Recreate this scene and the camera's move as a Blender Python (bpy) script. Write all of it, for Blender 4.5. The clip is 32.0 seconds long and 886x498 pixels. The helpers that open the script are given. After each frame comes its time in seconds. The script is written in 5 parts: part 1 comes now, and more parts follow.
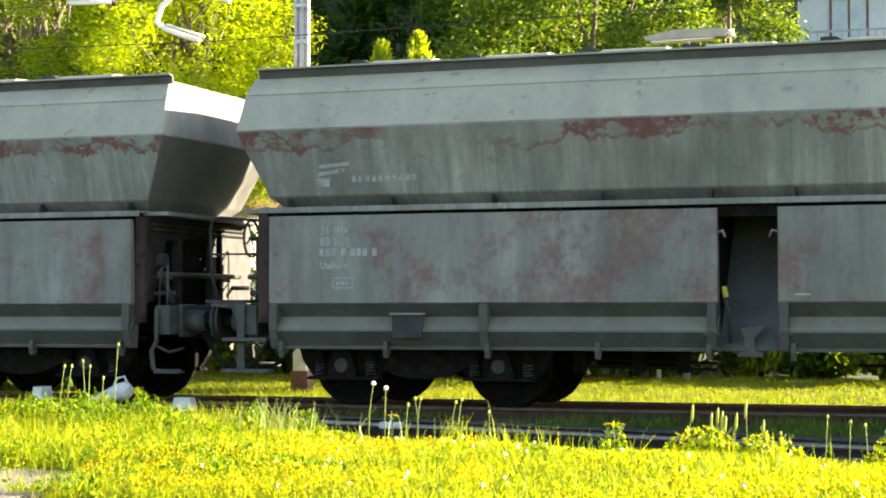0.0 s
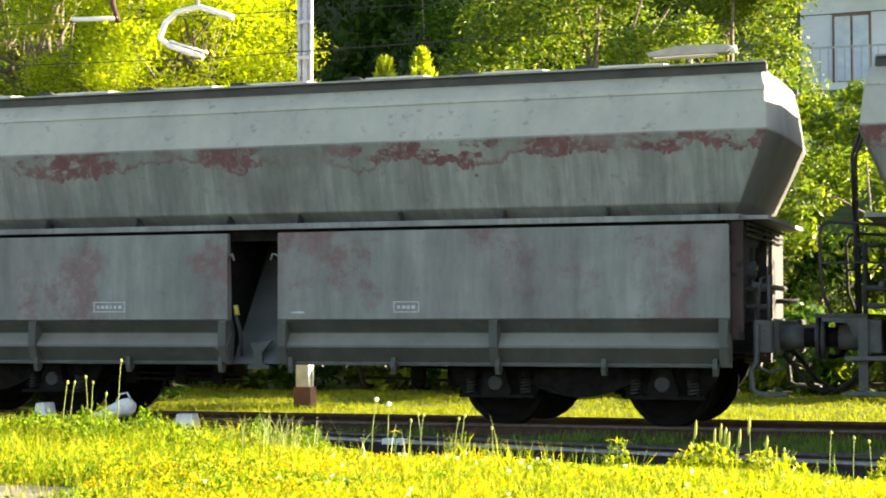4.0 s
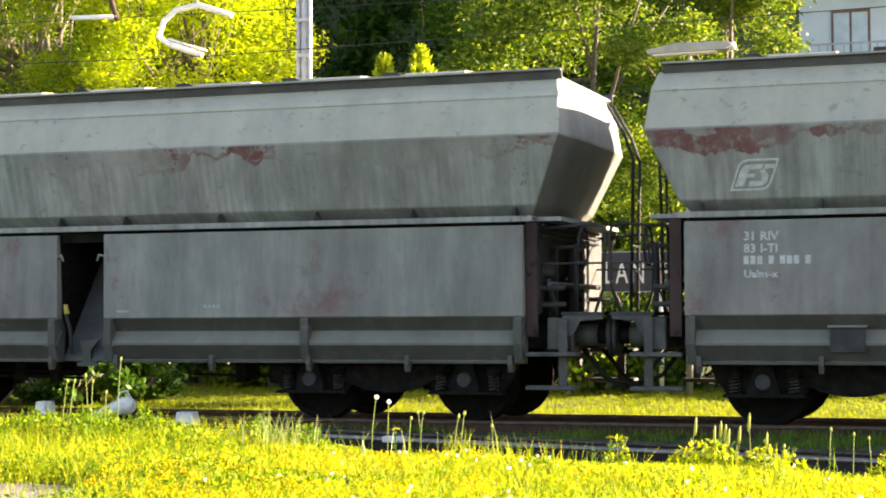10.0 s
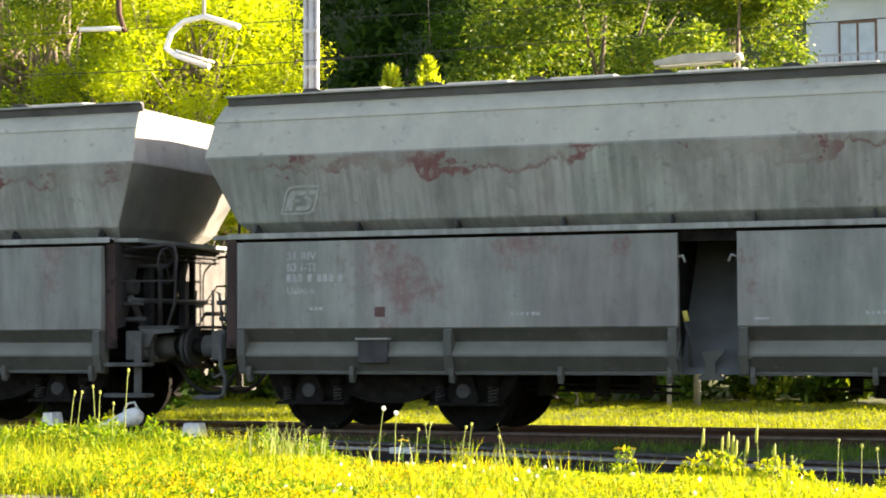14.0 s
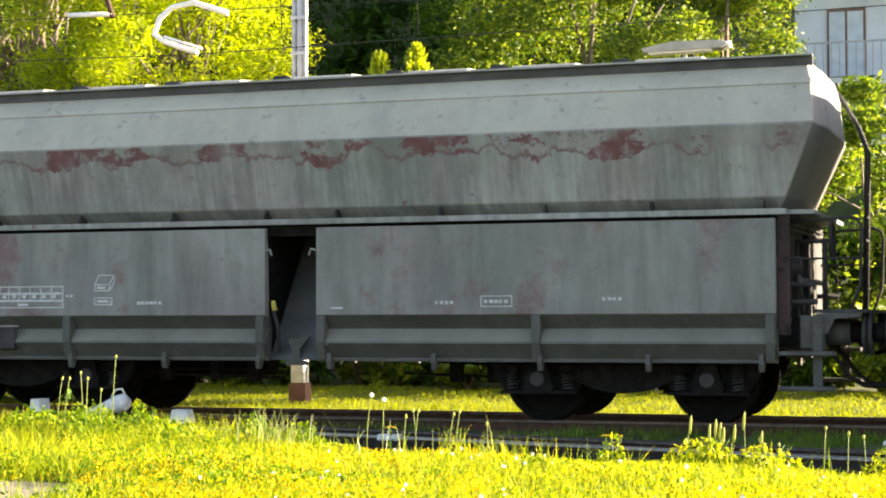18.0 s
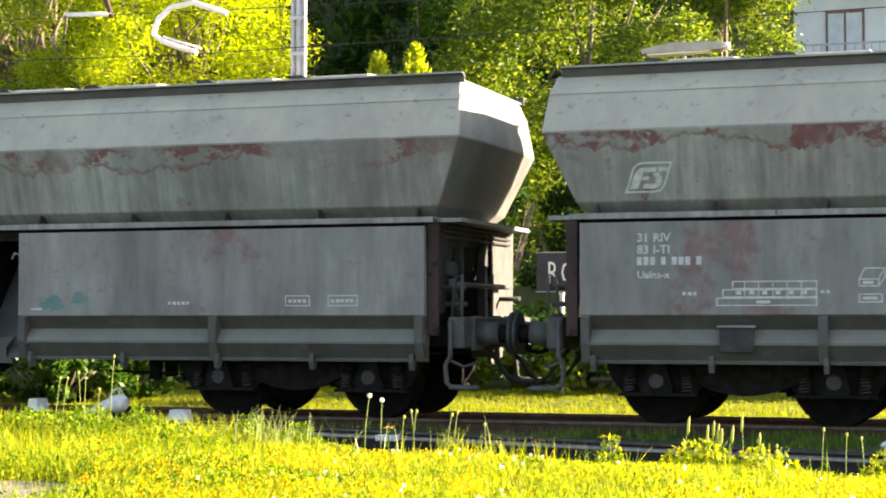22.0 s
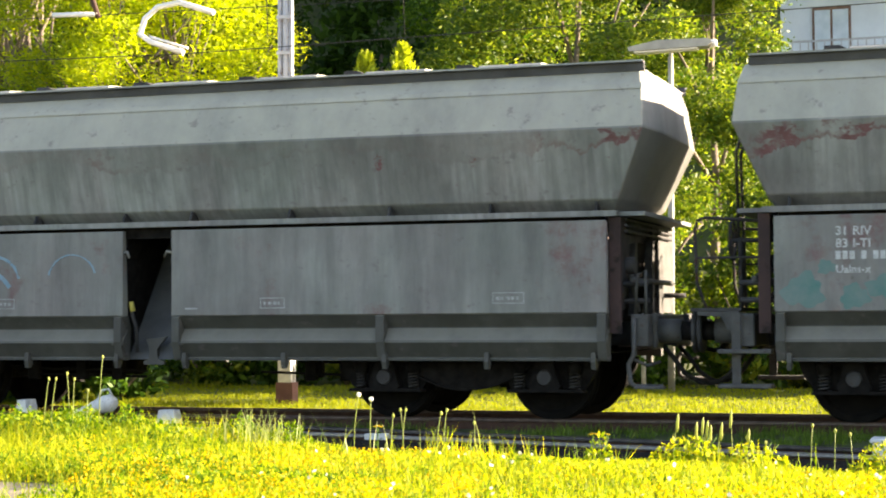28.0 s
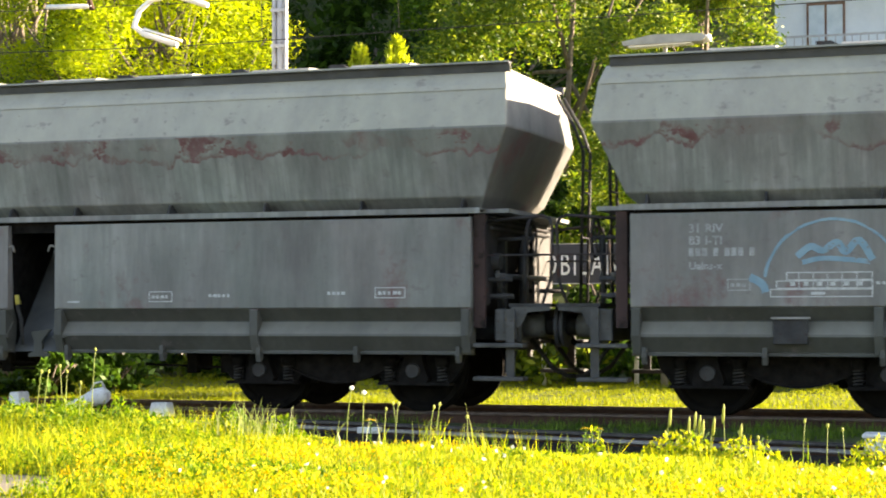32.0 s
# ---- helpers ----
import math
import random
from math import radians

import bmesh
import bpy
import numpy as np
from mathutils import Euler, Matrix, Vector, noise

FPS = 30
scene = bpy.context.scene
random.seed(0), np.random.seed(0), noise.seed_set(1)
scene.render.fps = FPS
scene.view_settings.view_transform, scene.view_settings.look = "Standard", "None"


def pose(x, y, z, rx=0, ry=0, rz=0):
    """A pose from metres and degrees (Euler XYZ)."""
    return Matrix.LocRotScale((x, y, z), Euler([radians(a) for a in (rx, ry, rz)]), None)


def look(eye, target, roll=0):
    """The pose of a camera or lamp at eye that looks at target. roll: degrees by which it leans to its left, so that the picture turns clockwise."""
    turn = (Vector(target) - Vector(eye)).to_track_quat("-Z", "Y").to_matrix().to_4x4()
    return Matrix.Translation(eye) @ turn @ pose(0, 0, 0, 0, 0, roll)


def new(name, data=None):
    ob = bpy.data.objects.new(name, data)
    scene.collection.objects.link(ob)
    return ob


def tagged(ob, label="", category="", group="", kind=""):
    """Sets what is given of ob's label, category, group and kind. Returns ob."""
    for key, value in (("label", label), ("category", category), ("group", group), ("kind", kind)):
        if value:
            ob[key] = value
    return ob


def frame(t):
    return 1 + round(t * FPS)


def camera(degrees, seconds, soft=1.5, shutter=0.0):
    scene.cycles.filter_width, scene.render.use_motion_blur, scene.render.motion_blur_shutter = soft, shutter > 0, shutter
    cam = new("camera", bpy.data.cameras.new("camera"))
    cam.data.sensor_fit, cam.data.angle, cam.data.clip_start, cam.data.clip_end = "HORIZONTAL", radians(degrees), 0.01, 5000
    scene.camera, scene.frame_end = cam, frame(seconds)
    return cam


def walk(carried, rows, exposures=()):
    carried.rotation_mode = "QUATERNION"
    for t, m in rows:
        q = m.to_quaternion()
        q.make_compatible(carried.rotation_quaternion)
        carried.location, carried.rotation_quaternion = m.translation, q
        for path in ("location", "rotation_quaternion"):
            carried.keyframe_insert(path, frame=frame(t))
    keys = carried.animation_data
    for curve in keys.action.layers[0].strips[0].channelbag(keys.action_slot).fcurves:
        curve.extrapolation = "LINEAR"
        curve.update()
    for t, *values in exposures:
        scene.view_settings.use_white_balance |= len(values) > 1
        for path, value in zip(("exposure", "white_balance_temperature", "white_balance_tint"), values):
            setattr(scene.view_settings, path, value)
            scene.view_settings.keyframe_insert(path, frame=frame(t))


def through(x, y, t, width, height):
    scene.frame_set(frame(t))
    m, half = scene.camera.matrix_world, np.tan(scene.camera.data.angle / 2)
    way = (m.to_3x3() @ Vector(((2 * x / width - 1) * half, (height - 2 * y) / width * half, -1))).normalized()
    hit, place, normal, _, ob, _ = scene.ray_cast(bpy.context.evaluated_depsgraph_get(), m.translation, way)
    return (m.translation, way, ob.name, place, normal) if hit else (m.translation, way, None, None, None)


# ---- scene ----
cam = camera(28.05, 32.0, soft=1.9, shutter=0.2)
EYE = (0.0, -19.438, 1.15)
# seconds, yaw, tilt and lean of a camera held by hand on one spot, aimed slightly upwards
AIM = (
    (0, 18.94, 1.92, -0.08), (0.5, 18.97, 1.96, -0.31), (1, 18.79, 1.94, -0.20), (1.5, 18.89, 1.99, -0.36), (2, 19.06, 2.15, -0.52),
    (2.5, 19.08, 2.27, -0.29), (3, 19.15, 2.30, -0.26), (3.5, 19.12, 2.40, -0.12), (5.5, 18.84, 2.49, -0.20), (6, 18.90, 2.48, -0.17),
    (6.5, 18.84, 2.43, -0.26), (7, 18.84, 2.38, -0.23), (7.5, 19.03, 2.27, -0.25), (8, 19.06, 2.26, -0.09), (8.5, 18.96, 2.24, -0.10),
    (9, 19.11, 2.31, -0.30), (9.5, 19.01, 2.41, -0.31), (10, 19.02, 2.36, -0.22), (10.5, 19.05, 2.32, -0.27), (11, 19.09, 2.25, -0.11),
    (11.5, 19.36, 2.33, -0.18), (12, 19.52, 2.35, -0.22), (12.5, 19.21, 2.35, -0.06), (13, 19.30, 2.27, -0.05), (13.5, 19.21, 2.33, -0.23),
    (14, 19.25, 2.72, -0.25), (14.5, 19.11, 2.69, -0.23), (16.5, 18.78, 2.16, -0.15), (17, 18.85, 2.16, -0.01), (17.5, 18.82, 2.23, 0.04),
    (18, 18.87, 2.30, -0.13), (18.5, 18.79, 2.32, -0.10), (19, 18.92, 2.38, -0.26), (19.5, 19.02, 2.36, -0.10), (20, 19.16, 2.37, 0.04),
    (20.5, 19.04, 2.38, 0.08), (21, 18.90, 2.37, -0.01), (21.5, 18.90, 2.42, 0.08), (22, 18.82, 2.32, 0.00), (22.5, 18.83, 2.41, 0.07),
    (23, 18.54, 2.38, 0.01), (23.5, 18.29, 2.22, -0.16), (24, 18.40, 2.17, -0.15), (24.5, 18.44, 2.24, 0.13), (26.5, 18.42, 2.31, -0.12),
    (27, 18.54, 2.30, -0.19), (27.5, 18.46, 2.25, -0.32), (28, 18.44, 2.27, -0.34), (28.5, 18.44, 2.29, -0.29), (29, 18.36, 2.27, -0.30),
    (29.5, 18.28, 2.19, -0.24), (30, 18.36, 2.18, -0.27), (30.5, 18.42, 2.14, -0.18), (31, 18.32, 2.11, -0.26), (31.5, 18.26, 2.10, -0.12),
    (32, 18.23, 2.07, -0.12),
)
walk(cam, [(t, pose(*EYE, 90 + tilt, 0, yaw) @ pose(0, 0, 0, 0, 0, lean)) for t, yaw, tilt, lean in AIM], exposures=[(0.0, 2.77, 7050, 11), (3.5, 2.76, 7100, 13), (6.0, 2.78, 7200, 20), (32.0, 2.77, 7250, 20)])

# ---- light ----
SUN_SIDE, SUN_UP = 61.0, 18.4          # degrees from +Y towards +X, degrees above the ground
world = bpy.data.worlds.new("sky")
scene.world = world
world.use_nodes = True
wn = world.node_tree
sky = wn.nodes.new("ShaderNodeTexSky")
sky.sky_type, sky.sun_disc = "NISHITA", False
sky.sun_elevation, sky.sun_rotation = radians(SUN_UP), radians(SUN_SIDE)
wn.nodes["Background"].inputs["Strength"].default_value = 0.074
wn.links.new(sky.outputs["Color"], wn.nodes["Background"].inputs["Color"])
sun_dir = Vector((math.sin(radians(SUN_SIDE)) * math.cos(radians(SUN_UP)), math.cos(radians(SUN_SIDE)) * math.cos(radians(SUN_UP)), math.sin(radians(SUN_UP))))
sun = new("sun", bpy.data.lights.new("sun", "SUN"))
sun.data.energy, sun.data.angle, sun.data.color = 5.3, radians(0.5), (1.0, 0.89, 0.70)
sun.matrix_world = look(sun_dir * 60, (0, 0, 0))

# ---- materials ----
def mat(name, color, rough=0.7, metal=0.0, spec=0.4):
    m = bpy.data.materials.new(name)
    m.use_nodes = True
    b = m.node_tree.nodes["Principled BSDF"]
    b.inputs["Base Color"].default_value = (*color, 1)
    b.inputs["Roughness"].default_value, b.inputs["Metallic"].default_value = rough, metal
    b.inputs["Specular IOR Level"].default_value = spec
    return m


def node(m, kind, **inputs):
    n = m.node_tree.nodes.new(kind)
    for key, value in inputs.items():
        n.inputs[key.replace("_", " ")].default_value = value
    return n


def link(m, a, b):
    m.node_tree.links.new(a, b)


def ramp(m, fac, stops):
    n = m.node_tree.nodes.new("ShaderNodeValToRGB")
    e = n.color_ramp.elements
    while len(e) < len(stops):
        e.new(0.5)
    for k, (p, c) in zip(e, stops):
        k.position, k.color = p, (*c, 1) if len(c) == 3 else c
    link(m, fac, n.inputs["Fac"])
    return n.outputs["Color"]


def mix(m, fac, a, b, mode="MIX"):
    n = m.node_tree.nodes.new("ShaderNodeMix")
    n.data_type, n.blend_type = "RGBA", mode
    for value, key in ((fac, 0), (a, 6), (b, 7)):
        if isinstance(value, (int, float)):
            n.inputs[key].default_value = value
        elif isinstance(value, tuple):
            n.inputs[key].default_value = (*value, 1)
        else:
            link(m, value, n.inputs[key])
    return n.outputs[2]


def maths(m, op, a, b=0.0, c=0.0):
    n = m.node_tree.nodes.new("ShaderNodeMath")
    n.operation = op
    for i, value in enumerate((a, b, c)):
        if isinstance(value, (int, float)):
            n.inputs[i].default_value = value
        else:
            link(m, value, n.inputs[i])
    return n.outputs[0]


def coords(m, scale=(1, 1, 1), shift=(0, 0, 0)):
    t = m.node_tree.nodes.new("ShaderNodeTexCoord")
    p = m.node_tree.nodes.new("ShaderNodeMapping")
    p.inputs["Scale"].default_value, p.inputs["Location"].default_value = scale, shift
    link(m, t.outputs["Object"], p.inputs["Vector"])
    return p.outputs["Vector"]


def tex(m, scale, detail=4, rough=0.6, stretch=(1, 1, 1), shift=(0, 0, 0)):
    n = node(m, "ShaderNodeTexNoise", Scale=scale, Detail=detail, Roughness=rough)
    link(m, coords(m, stretch, shift), n.inputs["Vector"])
    return n.outputs["Fac"]


def bump(m, height, strength, distance=0.01):
    n = node(m, "ShaderNodeBump", Strength=strength, Distance=distance)
    link(m, height, n.inputs["Height"])
    link(m, n.outputs["Normal"], m.node_tree.nodes["Principled BSDF"].inputs["Normal"])


def rough_mat(name, dark, light, scale=6, rough=0.8, metal=0.0, bumps=0.3, spots=None, spec=0.4):
    m = mat(name, dark, rough, metal, spec)
    base = ramp(m, tex(m, scale, 6), [(0.3, dark), (0.7, light)])
    if spots:
        base = mix(m, ramp(m, tex(m, scale * 4, 5), [(0.55, (0, 0, 0)), (0.68, (1, 1, 1))]), base, spots)
    link(m, base, m.node_tree.nodes["Principled BSDF"].inputs["Base Color"])
    bump(m, tex(m, scale * 12, 3), bumps)
    return m


def wagon_paint(seed, upper, bare=0.5, shade_soot=0.0, tone=1.0):
    """Weathered grey paint: rain streaks, a dusty pale coat that paints skylight on what faces up, red primer along a
    ragged tide line or in flakes.
    """
    m = mat("weathered_grey_paint", (0.2, 0.2, 0.19), 0.62, 0.0, 0.3)
    b = m.node_tree.nodes["Principled BSDF"]
    o = (seed * 17.3, seed * 5.1, seed * 9.7)
    large = tex(m, 0.7, 6, 0.65, (1, 1, 1), o)
    base = ramp(m, large, [(0.32, tuple(v * tone for v in (0.150, 0.150, 0.141))), (0.68, tuple(v * tone for v in (0.224, 0.224, 0.209)))])
    streak = tex(m, 2.2, 6, 0.7, (1.3, 1.0, 0.22), o)
    drips = tex(m, 2.2, 5, 0.6, (6.5, 1.0, 0.08), (o[0] + 31, o[1], o[2]))
    base = mix(m, 0.58, base, ramp(m, streak, [(0.34, (0.27, 0.27, 0.28)), (0.66, (0.70, 0.71, 0.71))]), "OVERLAY")
    panels = tex(m, 1.0, 1, 0.4, (0.55, 0.0, 0.0), o)
    base = mix(m, 0.35, base, ramp(m, panels, [(0.4, (0.4, 0.4, 0.4)), (0.6, (0.6, 0.6, 0.6))]), "OVERLAY")
    tint = tex(m, 0.9, 4, 0.6, (1.0, 1.0, 0.5), (o[0] + 12, o[1], o[2]))
    base = mix(m, 0.4, base, ramp(m, tint, [(0.36, (0.52, 0.46, 0.47)), (0.5, (0.5, 0.5, 0.5)), (0.64, (0.46, 0.53, 0.50))]), "OVERLAY")
    pos = m.node_tree.nodes.new("ShaderNodeSeparateXYZ")
    link(m, coords(m), pos.inputs[0])
    z = pos.outputs["Z"]
    # upward faces turn dusty pale, which paints the skylight into the colour
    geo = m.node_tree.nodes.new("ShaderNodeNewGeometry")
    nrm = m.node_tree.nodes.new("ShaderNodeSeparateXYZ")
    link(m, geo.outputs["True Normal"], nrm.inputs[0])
    skylight_dust = maths(m, "MULTIPLY", ramp(m, nrm.outputs["Z"], [(0.12, (0, 0, 0)), (0.42, (1, 1, 1))]), ramp(m, tex(m, 2.2, 6, 0.7, (1, 1, 0.6), o), [(0.25, (0.45, 0.45, 0.45)), (0.7, (0.95, 0.95, 0.95))]))
    spots = ramp(m, tex(m, 9, 7, 0.8, (1, 1, 0.7), o), [(0.40, (0, 0, 0)), (0.49, (1, 1, 1))])
    if upper:
        wave = tex(m, 1.0, 8, 0.66, (1.0, 1.0, 0.22), o)
        near = maths(m, "SUBTRACT", z, maths(m, "MULTIPLY_ADD", wave, 1.05, 2.39))
        edge = ramp(m, near, [(0.0, (0, 0, 0)), (0.010, (0.8, 0.8, 0.8)), (0.025, (0.7, 0.7, 0.7)), (0.06, (0, 0, 0))])
        torn = ramp(m, tex(m, 1.6, 9, 0.72, (1, 1, 1.5), (o[0] + 55, o[1], o[2])), [(0.535 - 0.055 * bare, (0, 0, 0)), (0.560 - 0.055 * bare, (1, 1, 1))])
        flaked = maths(m, "MULTIPLY", torn, ramp(m, near, [(-0.012, (0, 0, 0)), (0.0, (1, 1, 1)), (0.10 + 0.16 * bare, (1, 1, 1)), (0.18 + 0.20 * bare, (0, 0, 0))]))
        band = maths(m, "MAXIMUM", edge, flaked)
        band = maths(m, "MULTIPLY", band, maths(m, "LESS_THAN", z, 3.125))
        gate = ramp(m, tex(m, 0.5, 4, 0.6, (1, 1, 0.3), (o[0], o[1] + 9, o[2])), [(0.58 - 0.20 * bare, (0.12, 0.12, 0.12)), (0.66 - 0.20 * bare, (1, 1, 1))])
        red = maths(m, "MULTIPLY", maths(m, "MULTIPLY", band, gate), maths(m, "MULTIPLY_ADD", spots, 0.65, 0.35))
        flake = ramp(m, tex(m, 1.7, 8, 0.75, (1, 1, 1), (o[0] + 70, o[1], o[2])), [(0.660, (0, 0, 0)), (0.672, (1, 1, 1))])
        red = maths(m, "MAXIMUM", red, maths(m, "MULTIPLY", flake, maths(m, "LESS_THAN", z, 3.125)))
        # below the tide line rain has drawn pale and dark runs
        wet = maths(m, "MULTIPLY", ramp(m, near, [(0.0, (1, 1, 1)), (0.02, (0.15, 0.15, 0.15))]), ramp(m, large, [(0.35, (0.25, 0.25, 0.25)), (0.62, (0.62, 0.62, 0.62))]))
        base = mix(m, wet, base, ramp(m, drips, [(0.32, (0.32, 0.33, 0.34)), (0.5, (0.5, 0.51, 0.52)), (0.68, (0.68, 0.71, 0.73))]), "OVERLAY")
        skylight_amount = 1.0
    else:
        flake = ramp(m, tex(m, 0.85, 9, 0.74, (1, 1, 0.9), (o[0] + 40, o[1], o[2])), [(0.565 - 0.045 * bare, (0, 0, 0)), (0.645 - 0.045 * bare, (1, 1, 1))])
        red = maths(m, "MULTIPLY", maths(m, "MULTIPLY", flake, maths(m, "MULTIPLY_ADD", spots, 0.46, 0.20)), maths(m, "GREATER_THAN", z, 1.19))
        base = mix(m, maths(m, "MULTIPLY", ramp(m, large, [(0.45, (0, 0, 0)), (0.65, (1, 1, 1))]), 0.25), base, ramp(m, drips, [(0.32, (0.34, 0.35, 0.35)), (0.68, (0.66, 0.68, 0.68))]), "OVERLAY")
        skylight_amount = 0.34
    # dirt coat that also paints in the shade on channels and ends
    if shade_soot:
        base = mix(m, maths(m, "MULTIPLY", ramp(m, tex(m, 3, 6, 0.7, (1, 1, 0.5), o), [(0.3, (0.75, 0.75, 0.75)), (0.7, (1, 1, 1))]), shade_soot * 1.5), base, (0.044, 0.046, 0.039))
    primer = ramp(m, tex(m, 4, 5, 0.65, (1, 1, 1), o), [(0.3, (0.118, 0.048, 0.048)), (0.7, (0.178, 0.088, 0.088))])
    base = mix(m, maths(m, "MULTIPLY", skylight_dust, skylight_amount), base, (0.43, 0.415, 0.335))
    smears = ramp(m, tex(m, 5.5, 6, 0.7, (1, 1, 1.4), (o[0] + 21, o[1], o[2] + 4)), [(0.60, (0, 0, 0)), (0.66, (1, 1, 1))])
    base = mix(m, maths(m, "MULTIPLY", smears, 0.48), base, (0.135, 0.115, 0.115))
    base = mix(m, red, base, primer)
    fine = ramp(m, tex(m, 20, 5, 0.7, (1, 1, 0.5), o), [(0.67, (0, 0, 0)), (0.73, (1, 1, 1))])
    base = mix(m, maths(m, "MULTIPLY", fine, 0.6), base, (0.07, 0.048, 0.042))
    dents = ramp(m, tex(m, 2.3, 6, 0.7, (1, 1, 1), (o[0] + 5, o[1] + 5, o[2])), [(0.66, (0, 0, 0)), (0.70, (1, 1, 1))])
    base = mix(m, maths(m, "MULTIPLY", dents, 0.35), base, (0.12, 0.115, 0.11))
    link(m, base, b.inputs["Base Color"])
    link(m, ramp(m, streak, [(0.3, (0.55, 0.55, 0.55)), (0.7, (0.8, 0.8, 0.8))]), b.inputs["Roughness"])
    h = maths(m, "ADD", maths(m, "MULTIPLY", tex(m, 1.2, 3, 0.5, (1, 1, 1), o), 1.0), maths(m, "MULTIPLY", tex(m, 40, 3), 0.10))
    bump(m, h, 0.4, 0.02)
    return m


def leaf_mat(name, dark, light, through=0.5, glow=(1.0, 1.0, 0.25), spec=0.25):
    m = bpy.data.materials.new(name)
    m.use_nodes = True
    nt = m.node_tree
    b = nt.nodes["Principled BSDF"]
    b.inputs["Roughness"].default_value = 0.5
    b.inputs["Specular IOR Level"].default_value = spec
    g = nt.nodes.new("ShaderNodeNewGeometry")
    c = ramp(m, g.outputs["Random Per Island"], [(0.0, dark), (0.6, tuple(a * 0.65 + b_ * 0.35 for a, b_ in zip(dark, light))), (1.0, light)])
    link(m, c, b.inputs["Base Color"])
    t = nt.nodes.new("ShaderNodeBsdfTranslucent")
    link(m, mix(m, 1.0, c, tuple(min(1.0, v * 1.6) for v in glow), "MULTIPLY"), t.inputs["Color"])
    s = nt.nodes.new("ShaderNodeMixShader")
    s.inputs[0].default_value = through
    link(m, b.outputs[0], s.inputs[1])
    link(m, t.outputs[0], s.inputs[2])
    link(m, s.outputs[0], nt.nodes["Material Output"].inputs["Surface"])
    return m


STEEL = rough_mat("dirty_underframe_steel", (0.020, 0.021, 0.022), (0.058, 0.059, 0.060), 5, 0.7, 0.0, 0.3, (0.035, 0.024, 0.020), 0.25)
GREYSTEEL = rough_mat("dusty_grey_buffer_steel", (0.040, 0.042, 0.040), (0.092, 0.094, 0.090), 6, 0.65, 0.0, 0.3, (0.05, 0.035, 0.03), 0.3)
ENDPLATE = rough_mat("sooty_end_plate", (0.016, 0.017, 0.018), (0.062, 0.056, 0.055), 2.5, 0.8, 0.0, 0.3, (0.055, 0.028, 0.024), 0.15)
RUSTPLATE = rough_mat("sooty_primer_plate", (0.022, 0.020, 0.020), (0.085, 0.050, 0.046), 1.6, 0.8, 0.0, 0.3, (0.02, 0.016, 0.015), 0.15)
# oily bogie and wheel steel, blackened further for the shade under the wagon
BOGIE = rough_mat("oily_shade_black_steel", (0.005, 0.005, 0.005), (0.019, 0.018, 0.017), 9, 0.85, 0.0, 0.3, (0.016, 0.011, 0.009), 0.05)
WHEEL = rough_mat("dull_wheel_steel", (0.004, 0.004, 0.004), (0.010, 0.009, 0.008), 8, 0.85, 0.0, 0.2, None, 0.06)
TREAD = rough_mat("polished_wheel_tread", (0.30, 0.29, 0.28), (0.45, 0.44, 0.42), 12, 0.3, 1.0, 0.1)
SPRING = rough_mat("worn_coil_spring_steel", (0.016, 0.016, 0.016), (0.062, 0.060, 0.058), 14, 0.6, 0.1, 0.3, None, 0.2)
CHUTE = rough_mat("dull_chute_steel", (0.06, 0.064, 0.064), (0.105, 0.108, 0.106), 3, 0.7)
RIM = rough_mat("grey_roof_rim_paint", (0.045, 0.045, 0.049), (0.09, 0.09, 0.095), 3, 0.7)
HATCH = rough_mat("pale_hatch_paint", (0.22, 0.22, 0.20), (0.36, 0.36, 0.32), 4, 0.7)
FADED = rough_mat("weather_worn_white_stencil", (0.23, 0.24, 0.24), (0.40, 0.415, 0.41), 11, 0.8, 0.0, 0.1, (0.17, 0.172, 0.17))
DARKRED = rough_mat("dull_red_patch_paint", (0.075, 0.035, 0.032), (0.11, 0.06, 0.056), 8, 0.75)
WHITE = rough_mat("worn_white_stencil", (0.33, 0.35, 0.35), (0.56, 0.58, 0.57), 16, 0.8, 0.0, 0.1, (0.25, 0.25, 0.24))
RUBBER = rough_mat("black_brake_hose_rubber", (0.012, 0.012, 0.012), (0.03, 0.03, 0.03), 10, 0.7)
YELLOW = mat("faded_yellow_lever_paint", (0.5, 0.42, 0.08), 0.6)
BLUE = rough_mat("faded_blue_spray_paint", (0.035, 0.19, 0.37), (0.10, 0.30, 0.45), 5, 0.7)
PALEBLUE = rough_mat("chalky_pale_blue_spray_paint", (0.13, 0.24, 0.31), (0.22, 0.35, 0.42), 6, 0.75, 0.0, 0.1, (0.18, 0.19, 0.19))
TEAL = rough_mat("faded_teal_spray_paint", (0.055, 0.17, 0.155), (0.15, 0.205, 0.195), 4, 0.75)
RUSTY = rough_mat("rusty_rail_side", (0.035, 0.018, 0.012), (0.085, 0.04, 0.024), 9, 0.85, 0.0, 0.4)
HEADS = rough_mat("worn_rail_head", (0.14, 0.13, 0.125), (0.24, 0.23, 0.22), 14, 0.42, 0.8, 0.15)
BROWNHEAD = rough_mat("rust_browned_rail_head", (0.05, 0.032, 0.024), (0.12, 0.085, 0.065), 12, 0.6, 0.2, 0.2)
DULLHEAD = rough_mat("tarnished_rail_head", (0.03, 0.027, 0.025), (0.07, 0.06, 0.055), 12, 0.45, 0.5, 0.2)
SLEEPER = rough_mat("weathered_sleeper_wood", (0.05, 0.042, 0.035), (0.11, 0.095, 0.08), 8, 0.9)
